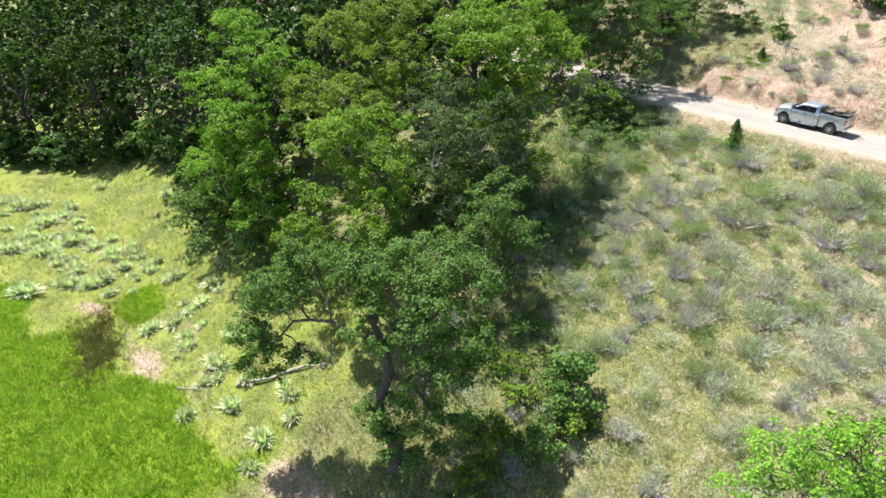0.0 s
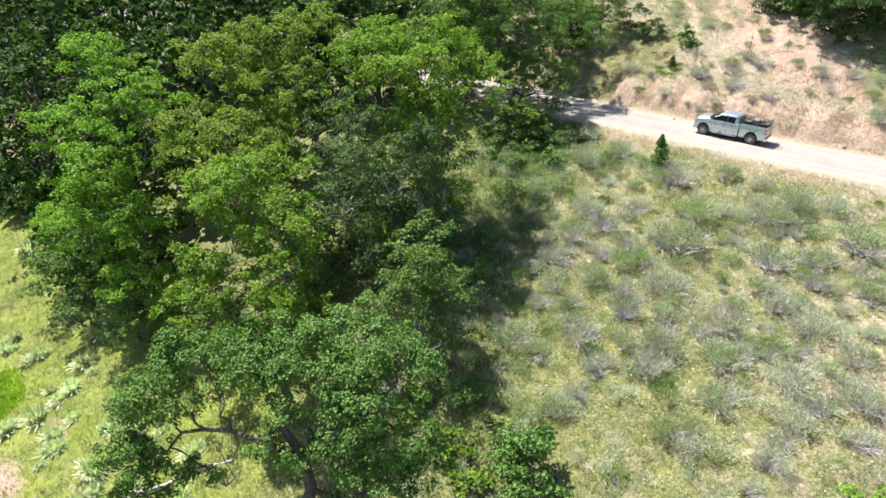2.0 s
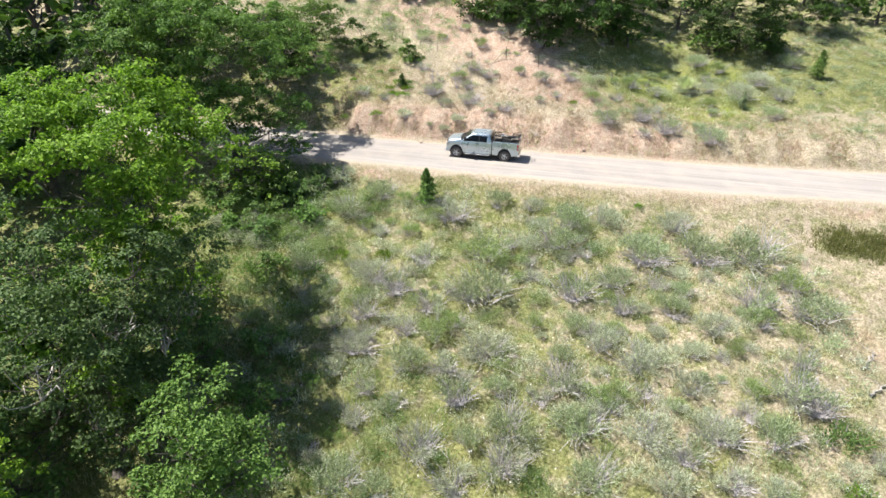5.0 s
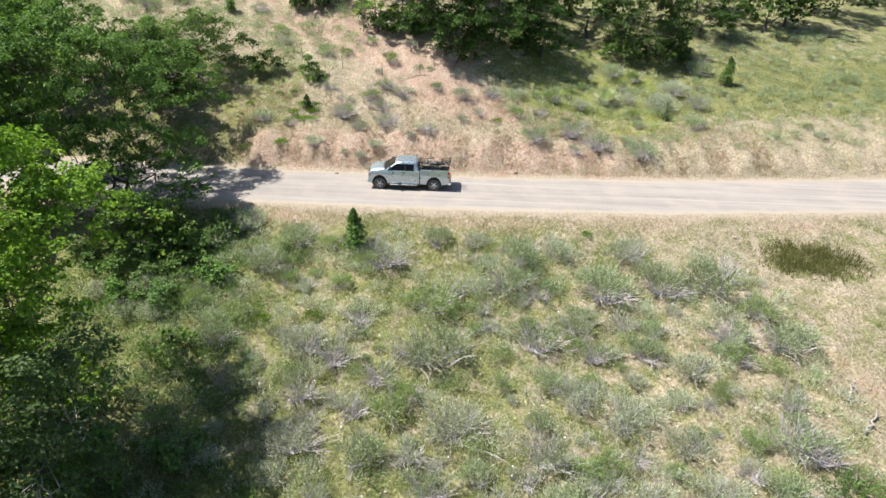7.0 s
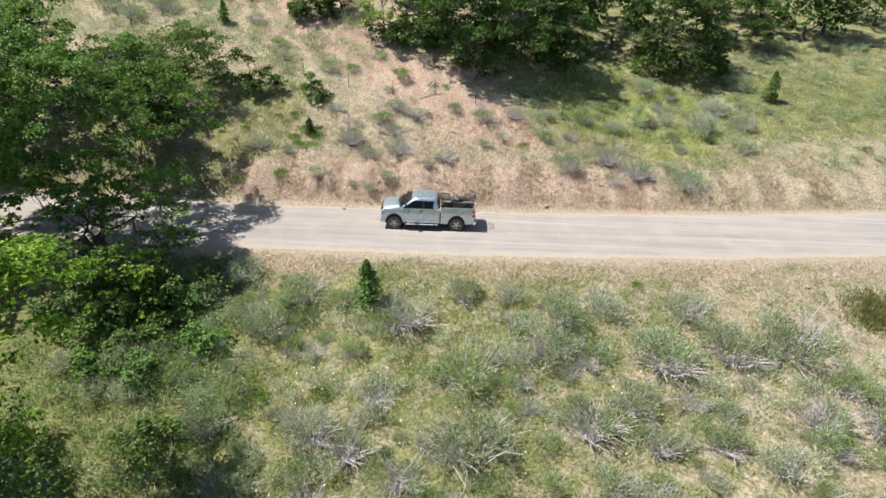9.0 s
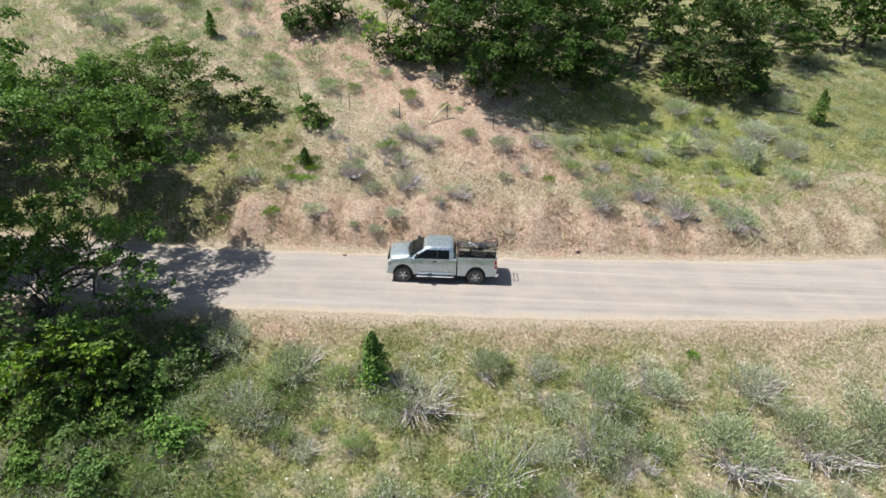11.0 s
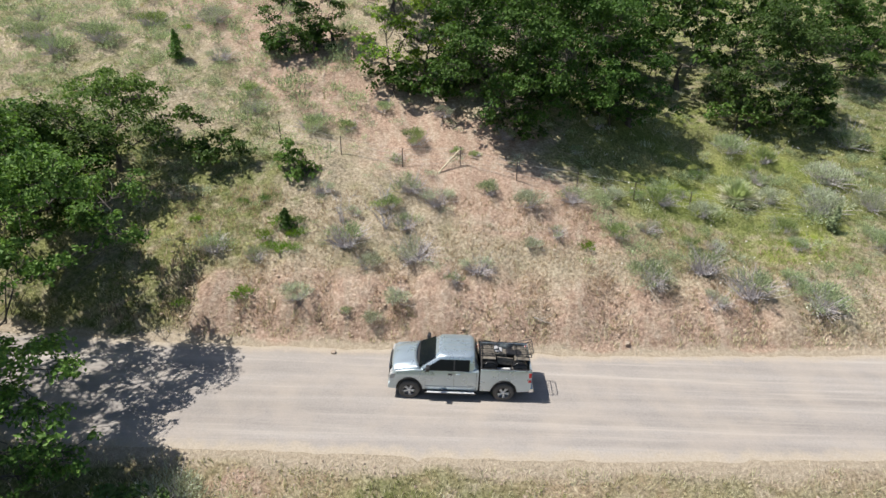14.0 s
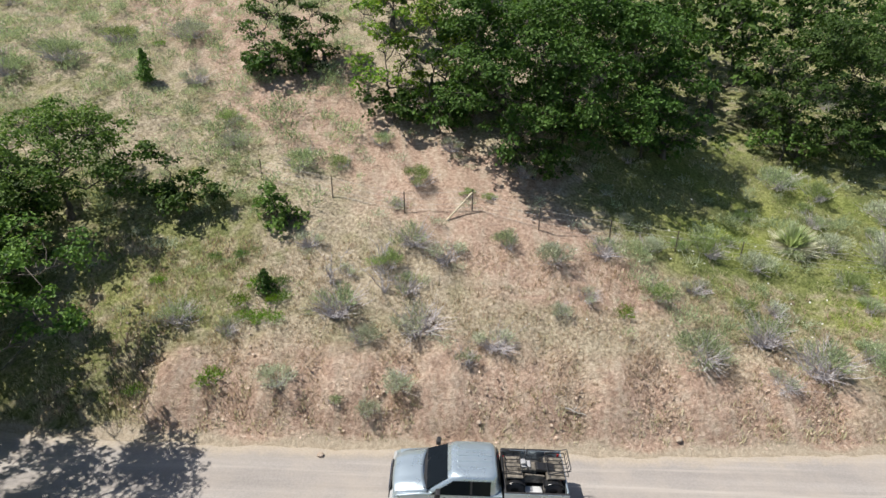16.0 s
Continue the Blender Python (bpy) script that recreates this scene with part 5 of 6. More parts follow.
for k, (x, y) in enumerate(((3.6, -35.2), (2.6, -38.0), (4.8, -39.6), (6.0, -35.2), (4.2, -37.4), (3.4, -32.6), (1.6, -34.2), (5.6, -41.0), (7.2, -34.4), (0.6, -31.6), (-1.6, -33.4), (-4.6, -24.0), (-6.4, -20.4), (-8.8, -14.4), (-10.4, -11.4), (-12.6, -7.6), (-13.6, -6.2), (-11.0, -6.4), (-15.6, -8.2), (-10.0, -7.2), (-9.2, -6.6), (-13.6, -9.6), (-13.0, -8.4), (-10.4, -8.6), (-8.7, -5.4), (-8.2, -9.6), (-11.8, -10.0), (-12.6, -11.2))):
    tree("small_oak", (x, y), [(0, 0, 0.9, 0.8, 0.75), (0.7, 0.4, 0.6, 0.7, 0.75), (-0.6, 0.2, 0.6, 0.8, 0.75), (0.1, -0.7, 0.5, 0.7, 0.75)],
         ((M_UNDER, M_OAK) if k > 10 else (M_BRIGHT, M_OAK))[k % 2], "low leafy green bush in the shade", 0.14, 80, 12, 0.05, 620 + k, 1, 0, "shade bushes")


# bare sticks, fallen wood
def bare_wood(name, start, end, r, label, seed, twigs=5, mt=None, lift=0.12):
    rng = np.random.default_rng(seed)
    a = np.array([*start, float(ground_z(*start)) + lift])
    b = np.array([*end, float(ground_z(*end)) + lift])
    t = thing(name, pose(*a), label, "fallen wood" if name != "dead_shrub" else "shrub")
    line = bent((0, 0, 0), b - a, rng, 0.035, 9)
    child("stem", mesh_of("stem", *tube(line, np.linspace(r, r * 0.45, 9), 8), mt or M_DEAD, True), t)
    for k in range(twigs):
        p = line[rng.integers(2, 8)]
        q = p + rng.normal(0, 0.5, 3) * [1, 1, 0.3] + [0, 0, 0.25]
        child("branch", mesh_of("branch", *tube(bent(p, q, rng, 0.1, 5), np.linspace(r * 0.4, 0.008, 5), 5), mt or M_DEAD, True), t)


bare_wood("fallen_log", (-12.2, -45.0), (-8.2, -40.4), 0.13, "long bleached fallen log under the oak", 701, 4)
bare_wood("fallen_branch", (-15.2, -47.9), (-14.0, -47.0), 0.07, "pale fallen branch on the meadow", 702, 4)
bare_wood("fallen_branch", (23.6, -16.6), (24.7, -15.2), 0.06, "bleached branch lying on dry ground", 703, 6)
bare_wood("fallen_branch", (23.4, -18.4), (24.6, -17.3), 0.07, "bleached branch lying on dry ground", 704, 5)
bare_wood("fallen_branch", (5.4, 4.45), (6.2, 4.3), 0.035, "thin dead branch on the road bank", 706, 3)
bare_wood("fallen_branch", (21.5, 25.4), (23.2, 24.8), 0.07, "pale dead branch under the hill oaks", 705, 4)


def dead_shrub(x, y, h, seed):
    rng = np.random.default_rng(seed)
    t = thing("dead_shrub", pose(x, y, float(ground_z(x, y)) - 0.05), "bare grey dead shrub with thin upright stems", "shrub", "dead shrubs")
    for k in range(5):
        tip = np.array([rng.normal(0, 0.28), rng.normal(0, 0.28), 1.0]) * h * rng.uniform(0.6, 1.0)
        line = bent((0, 0, 0), tip, rng, 0.06, 6)
        pieces, roots = [tube(line, np.linspace(0.025, 0.008, 6), 5)], []
        for _ in range(6):
            i = int(rng.integers(2, 6))
            p = line[i]
            roots.append(5 * i)
            pieces.append(tube(bent(p, p + rng.normal(0, 0.16, 3) * h + [0, 0, 0.14 * h], rng, 0.1, 4), np.linspace(0.011, 0.004, 4), 4))
        child("stem", mesh_of("stem", *grown(pieces, roots), M_TWIG), t)


for k, (x, y, h) in enumerate(((0.23, -12.7, 1.5), (-3.9, 8.9, 1.3), (-1.6, 8.6, 1.5), (-1.7, 9.9, 1.3), (3.6, -39.8, 1.2), (10.2, -10.2, 0.9))):
    dead_shrub(x, y, h, 720 + k)


# ---- fence on the hill ----
M_STEEL = grain_material("rusty_steel", (0.07, 0.05, 0.04), (0.17, 0.14, 0.12), 20, 0.6)
M_WIRE = grain_material("grey_wire", (0.28, 0.27, 0.26), (0.42, 0.40, 0.38), 30, 0.45)
M_BRACE = grain_material("weathered_pole", (0.42, 0.36, 0.25), (0.68, 0.60, 0.45), 7, 0.85, (1, 1, 0.2))


def fence(spots):
    f = thing("wire_fence", pose(*spots[0], float(ground_z(*spots[0]))), "wire fence on thin steel posts with a pole brace", "fence")
    o = f.matrix_world.translation
    tops = []
    for x, y in spots:
        z = float(ground_z(x, y))
        a, b = np.array([x, y, z - 0.3]) - o, np.array([x, y, z + 1.05]) - o
        child("post", mesh_of("post", *tube([a, b], [0.028, 0.028], 5), M_STEEL), f)
        tops.append(b)
    for drop in (0.06, 0.35, 0.64, 0.88):
        for p, q in zip(tops, tops[1:]):
            line = [p + (q - p) * t - np.array([0, 0, drop + 0.05 * math.sin(math.pi * t)]) for t in np.linspace(0, 1, 6)]
            child("wire", mesh_of("wire", *tube(line, [0.006] * 6, 3), M_WIRE), f)
    p = tops[3] + np.array([0.0, 0.0, -0.15])
    q = np.array([0.95, 12.45, float(ground_z(0.95, 12.45))]) - o
    child("brace", mesh_of("brace", *tube([q, p], [0.045, 0.04], 6), M_BRACE, True), f, "pale weathered wooden pole")


fence([(-8.0, 14.6), (-4.45, 13.6), (-1.02, 12.75), (2.1, 13.0), (5.1, 12.0), (8.4, 12.2), (11.6, 12.4), (14.8, 12.6), (22.6, 12.5)])


# ---- the pickup truck ----
def plain(name, colour, rough=0.5, metal=0.0, coat=0.0, vary=0.12, scale=5.0):
    m, nt, p = fresh(name)
    n = noise_tex(nt, scale, 4)
    lo, hi = tuple(c * (1 - vary) for c in colour), tuple(min(1, c * (1 + vary)) for c in colour)
    nt.links.new(ramp(nt, n, (0.3, lo), (0.7, hi)), p.inputs["Base Color"])
    nt.links.new(ramp(nt, n, (0.3, (rough * 0.85,) * 3), (0.7, (min(1, rough * 1.2),) * 3)), p.inputs["Roughness"])
    p.inputs["Metallic"].default_value = metal
    p.inputs["Coat Weight"].default_value = coat
    p.inputs["Coat Roughness"].default_value = 0.08
    return m


M_PAINT = plain("silver_paint", (0.46, 0.535, 0.58), 0.28, 0.68, 0.6, 0.05, 1.5)
M_GLASS = plain("tinted_glass", (0.006, 0.008, 0.010), 0.05, 0.0, 0.0, 0.1)
M_GLASS.node_tree.nodes["Principled BSDF"].inputs["Specular IOR Level"].default_value = 0.14
M_BLACK = plain("black_plastic", (0.02, 0.02, 0.022), 0.55)
M_CHROME = plain("chrome", (0.75, 0.76, 0.78), 0.18, 1.0)
M_ALLOY = plain("alloy", (0.66, 0.67, 0.68), 0.35, 0.35)
M_TYRE = plain("tyre_rubber", (0.10, 0.092, 0.085), 0.9, vary=0.3)
M_RED = plain("red_lens", (0.45, 0.012, 0.015), 0.2, coat=0.5)
M_LAMP = plain("clear_lens", (0.34, 0.35, 0.36), 0.3, coat=0.3)
M_LINER = plain("bed_liner", (0.03, 0.03, 0.032), 0.8, vary=0.3)
M_CAMO = plain("dull_camo_plastic", (0.13, 0.115, 0.095), 0.5, vary=0.75, scale=7)
M_FENDER = plain("glossy_black_plastic", (0.012, 0.012, 0.013), 0.28)
M_GREY = plain("grey_plastic", (0.32, 0.32, 0.33), 0.4)
M_SEAT = plain("black_vinyl", (0.018, 0.018, 0.02), 0.4)
M_DARKSTEEL = plain("dark_steel_tube", (0.02, 0.02, 0.022), 0.45, 0.0)


def prism(outline, y0, y1):
    """A bmesh: an outline in x and z, drawn out from y0 to y1."""
    bm = bmesh.new()
    a = [bm.verts.new((x, y0, z)) for x, z in outline]
    b = [bm.verts.new((x, y1, z)) for x, z in outline]
    bm.faces.new(a)
    bm.faces.new(b[::-1])
    n = len(a)
    for i in range(n):
        bm.faces.new((a[i], b[i], b[(i + 1) % n], a[(i + 1) % n]))
    bmesh.ops.recalc_face_normals(bm, faces=bm.faces)
    return bm


def block(x0, x1, y0, y1, z0, z1, bevel=0.02):
    bm = prism([(x0, z0), (x1, z0), (x1, z1), (x0, z1)], y0, y1)
    if bevel:
        bmesh.ops.bevel(bm, geom=list(bm.edges), offset=bevel, segments=2, affect="EDGES", profile=0.5)
    return bm


def soft(bm, offset, sharp=30):
    """Rounds the sharper edges."""
    edges = [e for e in bm.edges if len(e.link_faces) == 2 and e.calc_face_angle(0) > radians(sharp)]
    bmesh.ops.bevel(bm, geom=edges, offset=offset, segments=2, affect="EDGES", profile=0.5, clamp_overlap=True)
    return bm


def layered(bm):
    """Cuts a flank into strips, so that it can be bowed, and smooths them."""
    for z in (0.56, 0.66, 0.76, 0.86, 0.94, 1.02, 1.08, 1.14, 1.20):
        bmesh.ops.bisect_plane(bm, geom=list(bm.verts) + list(bm.edges) + list(bm.faces), plane_co=(0, 0, z), plane_no=(0, 0, 1))
    bm.normal_update()
    for f in bm.faces:
        f.smooth = abs(f.normal.y) > 0.8
    return bm


def ring_loft(rings):
    """A closed skin through rings of the same number of points."""
    bm = bmesh.new()
    vs = [[bm.verts.new(p) for p in r] for r in rings]
    for a, b in zip(vs, vs[1:]):
        for i in range(len(a)):
            bm.faces.new((a[i], a[(i + 1) % len(a)], b[(i + 1) % len(a)], b[i]))
    bm.faces.new(vs[0][::-1])
    bm.faces.new(vs[-1])
    bmesh.ops.recalc_face_normals(bm, faces=bm.faces)
    for f in bm.faces:
        f.smooth = len(f.verts) == 4
    return bm


def round_rect(x0, x1, half, z, n=32, power=7.0):
    out = []
    for k in range(n):
        a = 2 * math.pi * (k + 0.5) / n
        c, s = math.cos(a), math.sin(a)
        m = (abs(c) ** power + abs(s) ** power) ** (-1 / power)
        out.append(((x0 + x1) / 2 + (x1 - x0) / 2 * c * m, half * s * m, z))
    return out


def disc_y(x, z, y0, y1, r, n=28, inner=0.0):
    """A wheel-like drum across y."""
    bm = bmesh.new()
    prof = [(inner, y0), (r * 0.86, y0), (r, y0 + (y1 - y0) * 0.18), (r, y0 + (y1 - y0) * 0.82), (r * 0.86, y1), (inner, y1)]
    rows = [[bm.verts.new((x + q * math.cos(2 * math.pi * k / n), y, z + q * math.sin(2 * math.pi * k / n))) for k in range(n)] for q, y in prof]
    for a, b in zip(rows, rows[1:]):
        for k in range(n):
            bm.faces.new((a[k], a[(k + 1) % n], b[(k + 1) % n], b[k]))
    bmesh.ops.recalc_face_normals(bm, faces=bm.faces)
    return bm


def arch(cx, r, z0, n=12):
    """Points of a wheel arch from right to left, above z0."""
    a0 = math.asin((z0 - 0.42) / r)
    return [(cx + r * math.cos(a), 0.42 + r * math.sin(a)) for a in np.linspace(a0, math.pi - a0, n)]


def wheel(parent, x, side):
    """Tyre, rim and spokes; side is -1 or 1."""
    y_out, y_in = side * 0.98, side * 0.70
    w = part("wheel", disc_y(x, 0.42, min(y_out, y_in), max(y_out, y_in), 0.42, 32, 0.24), M_TYRE, parent, "black off-road tyre")
    rim = part("rim", disc_y(x, 0.42, min(side * 0.955, side * 0.74), max(side * 0.955, side * 0.74), 0.305, 28, 0.255), M_ALLOY, w, "bright alloy rim")
    part("hub", disc_y(x, 0.42, min(side * 0.97, side * 0.86), max(side * 0.97, side * 0.86), 0.065, 16, 0.0), M_ALLOY, w)
    part("brake_disc", disc_y(x, 0.42, min(side * 0.82, side * 0.80), max(side * 0.82, side * 0.80), 0.19, 20, 0.0), M_BLACK, w)
    for k in range(5):
        for off in (-0.16, 0.16):
            a = 2 * math.pi * k / 5 + 0.2 + off
            bm = block(0.05, 0.285, -0.016, 0.016, -0.019, 0.019, 0.006)
            bmesh.ops.transform(bm, matrix=Matrix.Translation((x, side * 0.945, 0.42)) @ Matrix.Rotation(a, 4, "Y"), verts=bm.verts)
            part("spoke", bm, M_ALLOY, w)
    return w


def build_truck():
    t = thing("pickup_truck", pose(0, 0.95, 0.005, 0, 1.72, 0), "silver four-door pickup truck parked on the gravel road", "pickup truck")
    # front body with hood and cab sides up to the belt line
    outline = [(-0.90, 0.50), (-0.55, 0.44)] + arch(0.0, 0.52, 0.44)[::-1] + [(0.60, 0.44), (2.66, 0.44), (2.70, 0.55), (2.70, 1.20), (0.40, 1.22), (0.18, 1.22), (-0.55, 1.15), (-0.80, 1.06), (-0.90, 0.90)]
    part("body", layered(soft(prism(outline, -0.985, 0.985), 0.045)), M_PAINT, t)
    # hood with a raised middle
    bm = bmesh.new()
    nx, ny = 12, 15
    grid = [[None] * ny for _ in range(nx)]
    for i in range(nx):
        u = i / (nx - 1)
        for j in range(ny):
            v = 2 * j / (ny - 1) - 1
            x = -0.72 - 0.12 * (1 - v * v) + (0.28 + 0.84 + 0.10 * (1 - v * v)) * u + 0.14 * u * (1 - v * v) * -1
            z = 1.135 + 0.135 * u + 0.055 * (1 - abs(v) ** 2.4) - 0.05 * (1 - u) ** 4 + 0.018 * (0.45 < abs(v) < 0.72)
            grid[i][j] = bm.verts.new((x, v * (0.86 + 0.05 * u), z))
    for i in range(nx - 1):
        for j in range(ny - 1):
            f = bm.faces.new((grid[i][j], grid[i + 1][j], grid[i + 1][j + 1], grid[i][j + 1]))
            f.smooth = True
    ext = bmesh.ops.extrude_face_region(bm, geom=list(bm.faces))
    bmesh.ops.translate(bm, verts=[v for v in ext["geom"] if isinstance(v, bmesh.types.BMVert)], vec=(0, 0, -0.05))
    bmesh.ops.recalc_face_normals(bm, faces=bm.faces)
    part("hood", bm, M_PAINT, t)
    # cabin above the belt line
    cab = part("cabin", ring_loft([round_rect(0.24, 2.70, 0.965, 1.12), round_rect(0.36, 2.69, 0.945, 1.27), round_rect(1.06, 2.54, 0.79, 1.80, power=9), round_rect(1.10, 2.52, 0.765, 1.85, power=8),
                                   round_rect(1.17, 2.47, 0.71, 1.885, power=7), round_rect(1.35, 2.36, 0.55, 1.900, power=5), round_rect(1.7, 2.05, 0.22, 1.905, power=4)]), M_PAINT, t)
    half = lambda z: 0.945 + (0.79 - 0.945) * (z - 1.27) / 0.53
    front = lambda z: 0.36 + 0.70 * (z - 1.27) / 0.53
    rear = lambda z: 2.69 - 0.15 * (z - 1.27) / 0.53

    def pane(points, parent, name, mt=M_GLASS, thick=0.012):
        bm = bmesh.new()
        vs = [bm.verts.new(p) for p in points]
        bm.faces.new(vs)
        n = (Vector(points[1]) - Vector(points[0])).cross(Vector(points[2]) - Vector(points[0])).normalized()
        c = sum((Vector(p) for p in points), Vector()) / len(points) - Vector((1.7, 0, 1.45))
        if n.dot(c) < 0:
            n = -n
        ext = bmesh.ops.extrude_face_region(bm, geom=list(bm.faces))
        bmesh.ops.translate(bm, verts=[v for v in ext["geom"] if isinstance(v, bmesh.types.BMVert)], vec=n * thick)
        bmesh.ops.recalc_face_normals(bm, faces=bm.faces)
        return part(name, bm, mt, parent)

    for s in (-1, 1):
        for name, x0, x1 in (("front_side_window", None, 1.70), ("rear_side_window", 1.76, 2.32)):
            pts = []
            for z in (1.215, 1.74):
                pts.append((((front(z) + 0.20) if x0 is None else x0), s * (half(z) + 0.004), z))
            for z in (1.74, 1.215):
                pts.append((min(x1, rear(z) - 0.12), s * (half(z) + 0.004), z))
            pane(pts, cab, name)
        pane([(1.70, s * (half(1.215) + 0.006), 1.215), (1.70, s * (half(1.74) + 0.006), 1.74), (1.76, s * (half(1.74) + 0.006), 1.74), (1.76, s * (half(1.215) + 0.006), 1.215)], cab, "pillar", M_BLACK)
    pane([(front(z) - 0.006, s * (half(z) - 0.10), z) for z, s in ((1.29, -1), (1.76, -1), (1.76, 1), (1.29, 1))], cab, "windscreen")
    pane([(rear(z) + 0.004, s * (half(z) - 0.14), z) for z, s in ((1.36, -1), (1.72, -1), (1.72, 1), (1.36, 1))], cab, "rear_window")
    for y in (-0.36, -0.12, 0.12, 0.36):
        part("roof_rib", block(1.30, 2.40, y - 0.035, y + 0.035, 1.87, 1.926 - 0.012 * abs(y) / 0.36, 0.012), M_PAINT, cab)
    bm = block(0.28, 0.48, -0.80, 0.80, 1.262, 1.284, 0.008)
    part("cowl", bm, M_BLACK, t)
    for y in (-0.45, 0.25):
        w = tube([(0.38, y, 1.295), (0.66, y + 0.42, 1.50)], [0.012, 0.008], 5)
        child("wiper", mesh_of("wiper", *w, M_BLACK), t)
    # doors: seams, handles, mirrors
    for s in (-1, 1):
        for x in (0.62, 1.73, 2.60):
            part("door_seam", layered(block(x, x + 0.008, s * 0.989 - 0.003, s * 0.989 + 0.003, 0.52, 1.19, 0)), M_BLACK, t)
        part("trim_strip", block(0.62, 2.60, s * 0.99 - 0.01, s * 0.99 + 0.01, 0.60, 0.65, 0.006), M_PAINT, t)
        for x in (1.50, 1.82):
            part("door_handle", block(x, x + 0.17, s * 1.0 - 0.022, s * 1.0 + 0.022, 1.08, 1.125, 0.012), M_BLACK if x < 1.6 else M_PAINT, t)
        part("mirror", soft(prism([(0.62, 1.31), (0.78, 1.31), (0.79, 1.52), (0.66, 1.54)], s * 0.97 if s > 0 else s * 1.21, s * 1.21 if s > 0 else s * 0.97), 0.025), M_BLACK, t, "black door mirror")
        part("running_board", block(0.62, 2.62, min(s * 0.92, s * 1.10), max(s * 0.92, s * 1.10), 0.36, 0.42, 0.02), M_BLACK, t, "black running board")
        part("step_plate", block(0.70, 2.55, min(s * 0.98, s * 1.09), max(s * 0.98, s * 1.09), 0.421, 0.434, 0.004), M_ALLOY, t)
        for cx in (0.0, 3.70):
            pts = [np.array([x, s * 0.99, z]) for x, z in arch(cx, 0.50, 0.46)]
            child("wheel_arch_lip", mesh_of("wheel_arch_lip", *tube(pts, [0.014] * len(pts), 6), M_BLACK, True), t)
        # lamps
        part("headlight", soft(prism([(-0.91, 0.88), (-0.62, 0.90), (-0.50, 1.09), (-0.78, 1.075), (-0.90, 1.00)], min(s * 0.62, s * 0.992), max(s * 0.62, s * 0.992)), 0.02), M_LAMP, t, "clear headlight")
        tail = part("tail_light", block(4.66, 4.80, min(s * 0.84, s * 0.995), max(s * 0.84, s * 0.995), 0.88, 1.22, 0.02), M_RED, t, "red tail light")
        part("reverse_lens", block(4.67, 4.806, min(s * 0.86, s * 1.0), max(s * 0.86, s * 1.0), 0.99, 1.05, 0.01), M_LAMP, tail)
    # nose
    part("grille", soft(prism([(-0.97, 0.74), (-0.90, 0.72), (-0.86, 1.10), (-0.93, 1.08)], -0.60, 0.60), 0.02), M_BLACK, t, "dark grille")
    for z in (0.82, 0.92, 1.02):
        part("grille_bar", block(-0.985, -0.95, -0.56, 0.56, z - 0.018, z + 0.018, 0.008), M_CHROME, t)
    part("front_bumper", soft(prism([(-1.02, 0.50), (-0.66, 0.46), (-0.62, 0.70), (-0.98, 0.72)], -0.98, 0.98), 0.05), M_PAINT, t)
    part("bumper_vent", block(-1.025, -1.0, -0.55, 0.55, 0.53, 0.62, 0.008), M_BLACK, t)
    part("underbody", block(-0.5, 4.5, -0.70, 0.70, 0.30, 0.55, 0.03), M_BLACK, t)
    # bed
    side = [(2.755, 0.46), (3.17, 0.46)] + arch(3.70, 0.52, 0.46)[::-1] + [(4.24, 0.46), (4.76, 0.52), (4.80, 0.60), (4.80, 1.30), (2.755, 1.30)]
    for y0, y1 in ((-0.985, -0.86), (0.86, 0.985)):
        part("bed_side", layered(soft(prism(side, y0, y1), 0.02)), M_PAINT, t)
        part("bed_rail", block(2.76, 4.79, y0 + 0.012, y1 - 0.012, 1.296, 1.318, 0.008), M_BLACK, t, "black bed rail cap")
    part("bed_floor", block(2.76, 4.74, -0.86, 0.86, 0.66, 0.72, 0.01), M_LINER, t)
    part("bed_front", block(2.755, 2.82, -0.86, 0.86, 0.72, 1.29, 0.01), M_LINER, t)
    for y in (-0.6, -0.3, 0.0, 0.3, 0.6):
        part("floor_rib", block(2.85, 4.70, y - 0.05, y + 0.05, 0.718, 0.735, 0.006), M_LINER, t)
    for s in (-1, 1):
        part("wheel_housing", soft(prism([(3.25, 0.72), (4.15, 0.72), (4.02, 0.95), (3.38, 0.95)], min(s * 0.64, s * 0.86), max(s * 0.64, s * 0.86)), 0.04), M_LINER, t)
    gate = part("tailgate", block(4.735, 4.80, -0.83, 0.83, 0.70, 1.30, 0.015), M_PAINT, t)
    part("gate_handle", block(4.795, 4.815, -0.14, 0.14, 1.12, 1.20, 0.008), M_BLACK, gate)
    part("rear_bumper", soft(prism([(4.72, 0.46), (4.93, 0.48), (4.95, 0.64), (4.72, 0.66)], -0.96, 0.96), 0.03), M_CHROME, t, "chrome rear bumper")
    for x in (0.0, 3.70):
        for s in (-1, 1):
            wheel(t, x, s)
            part("wheel_well", disc_y(x, 0.46, min(s * 0.66, s * 0.30), max(s * 0.66, s * 0.30), 0.56, 20, 0.0), M_BLACK, t)
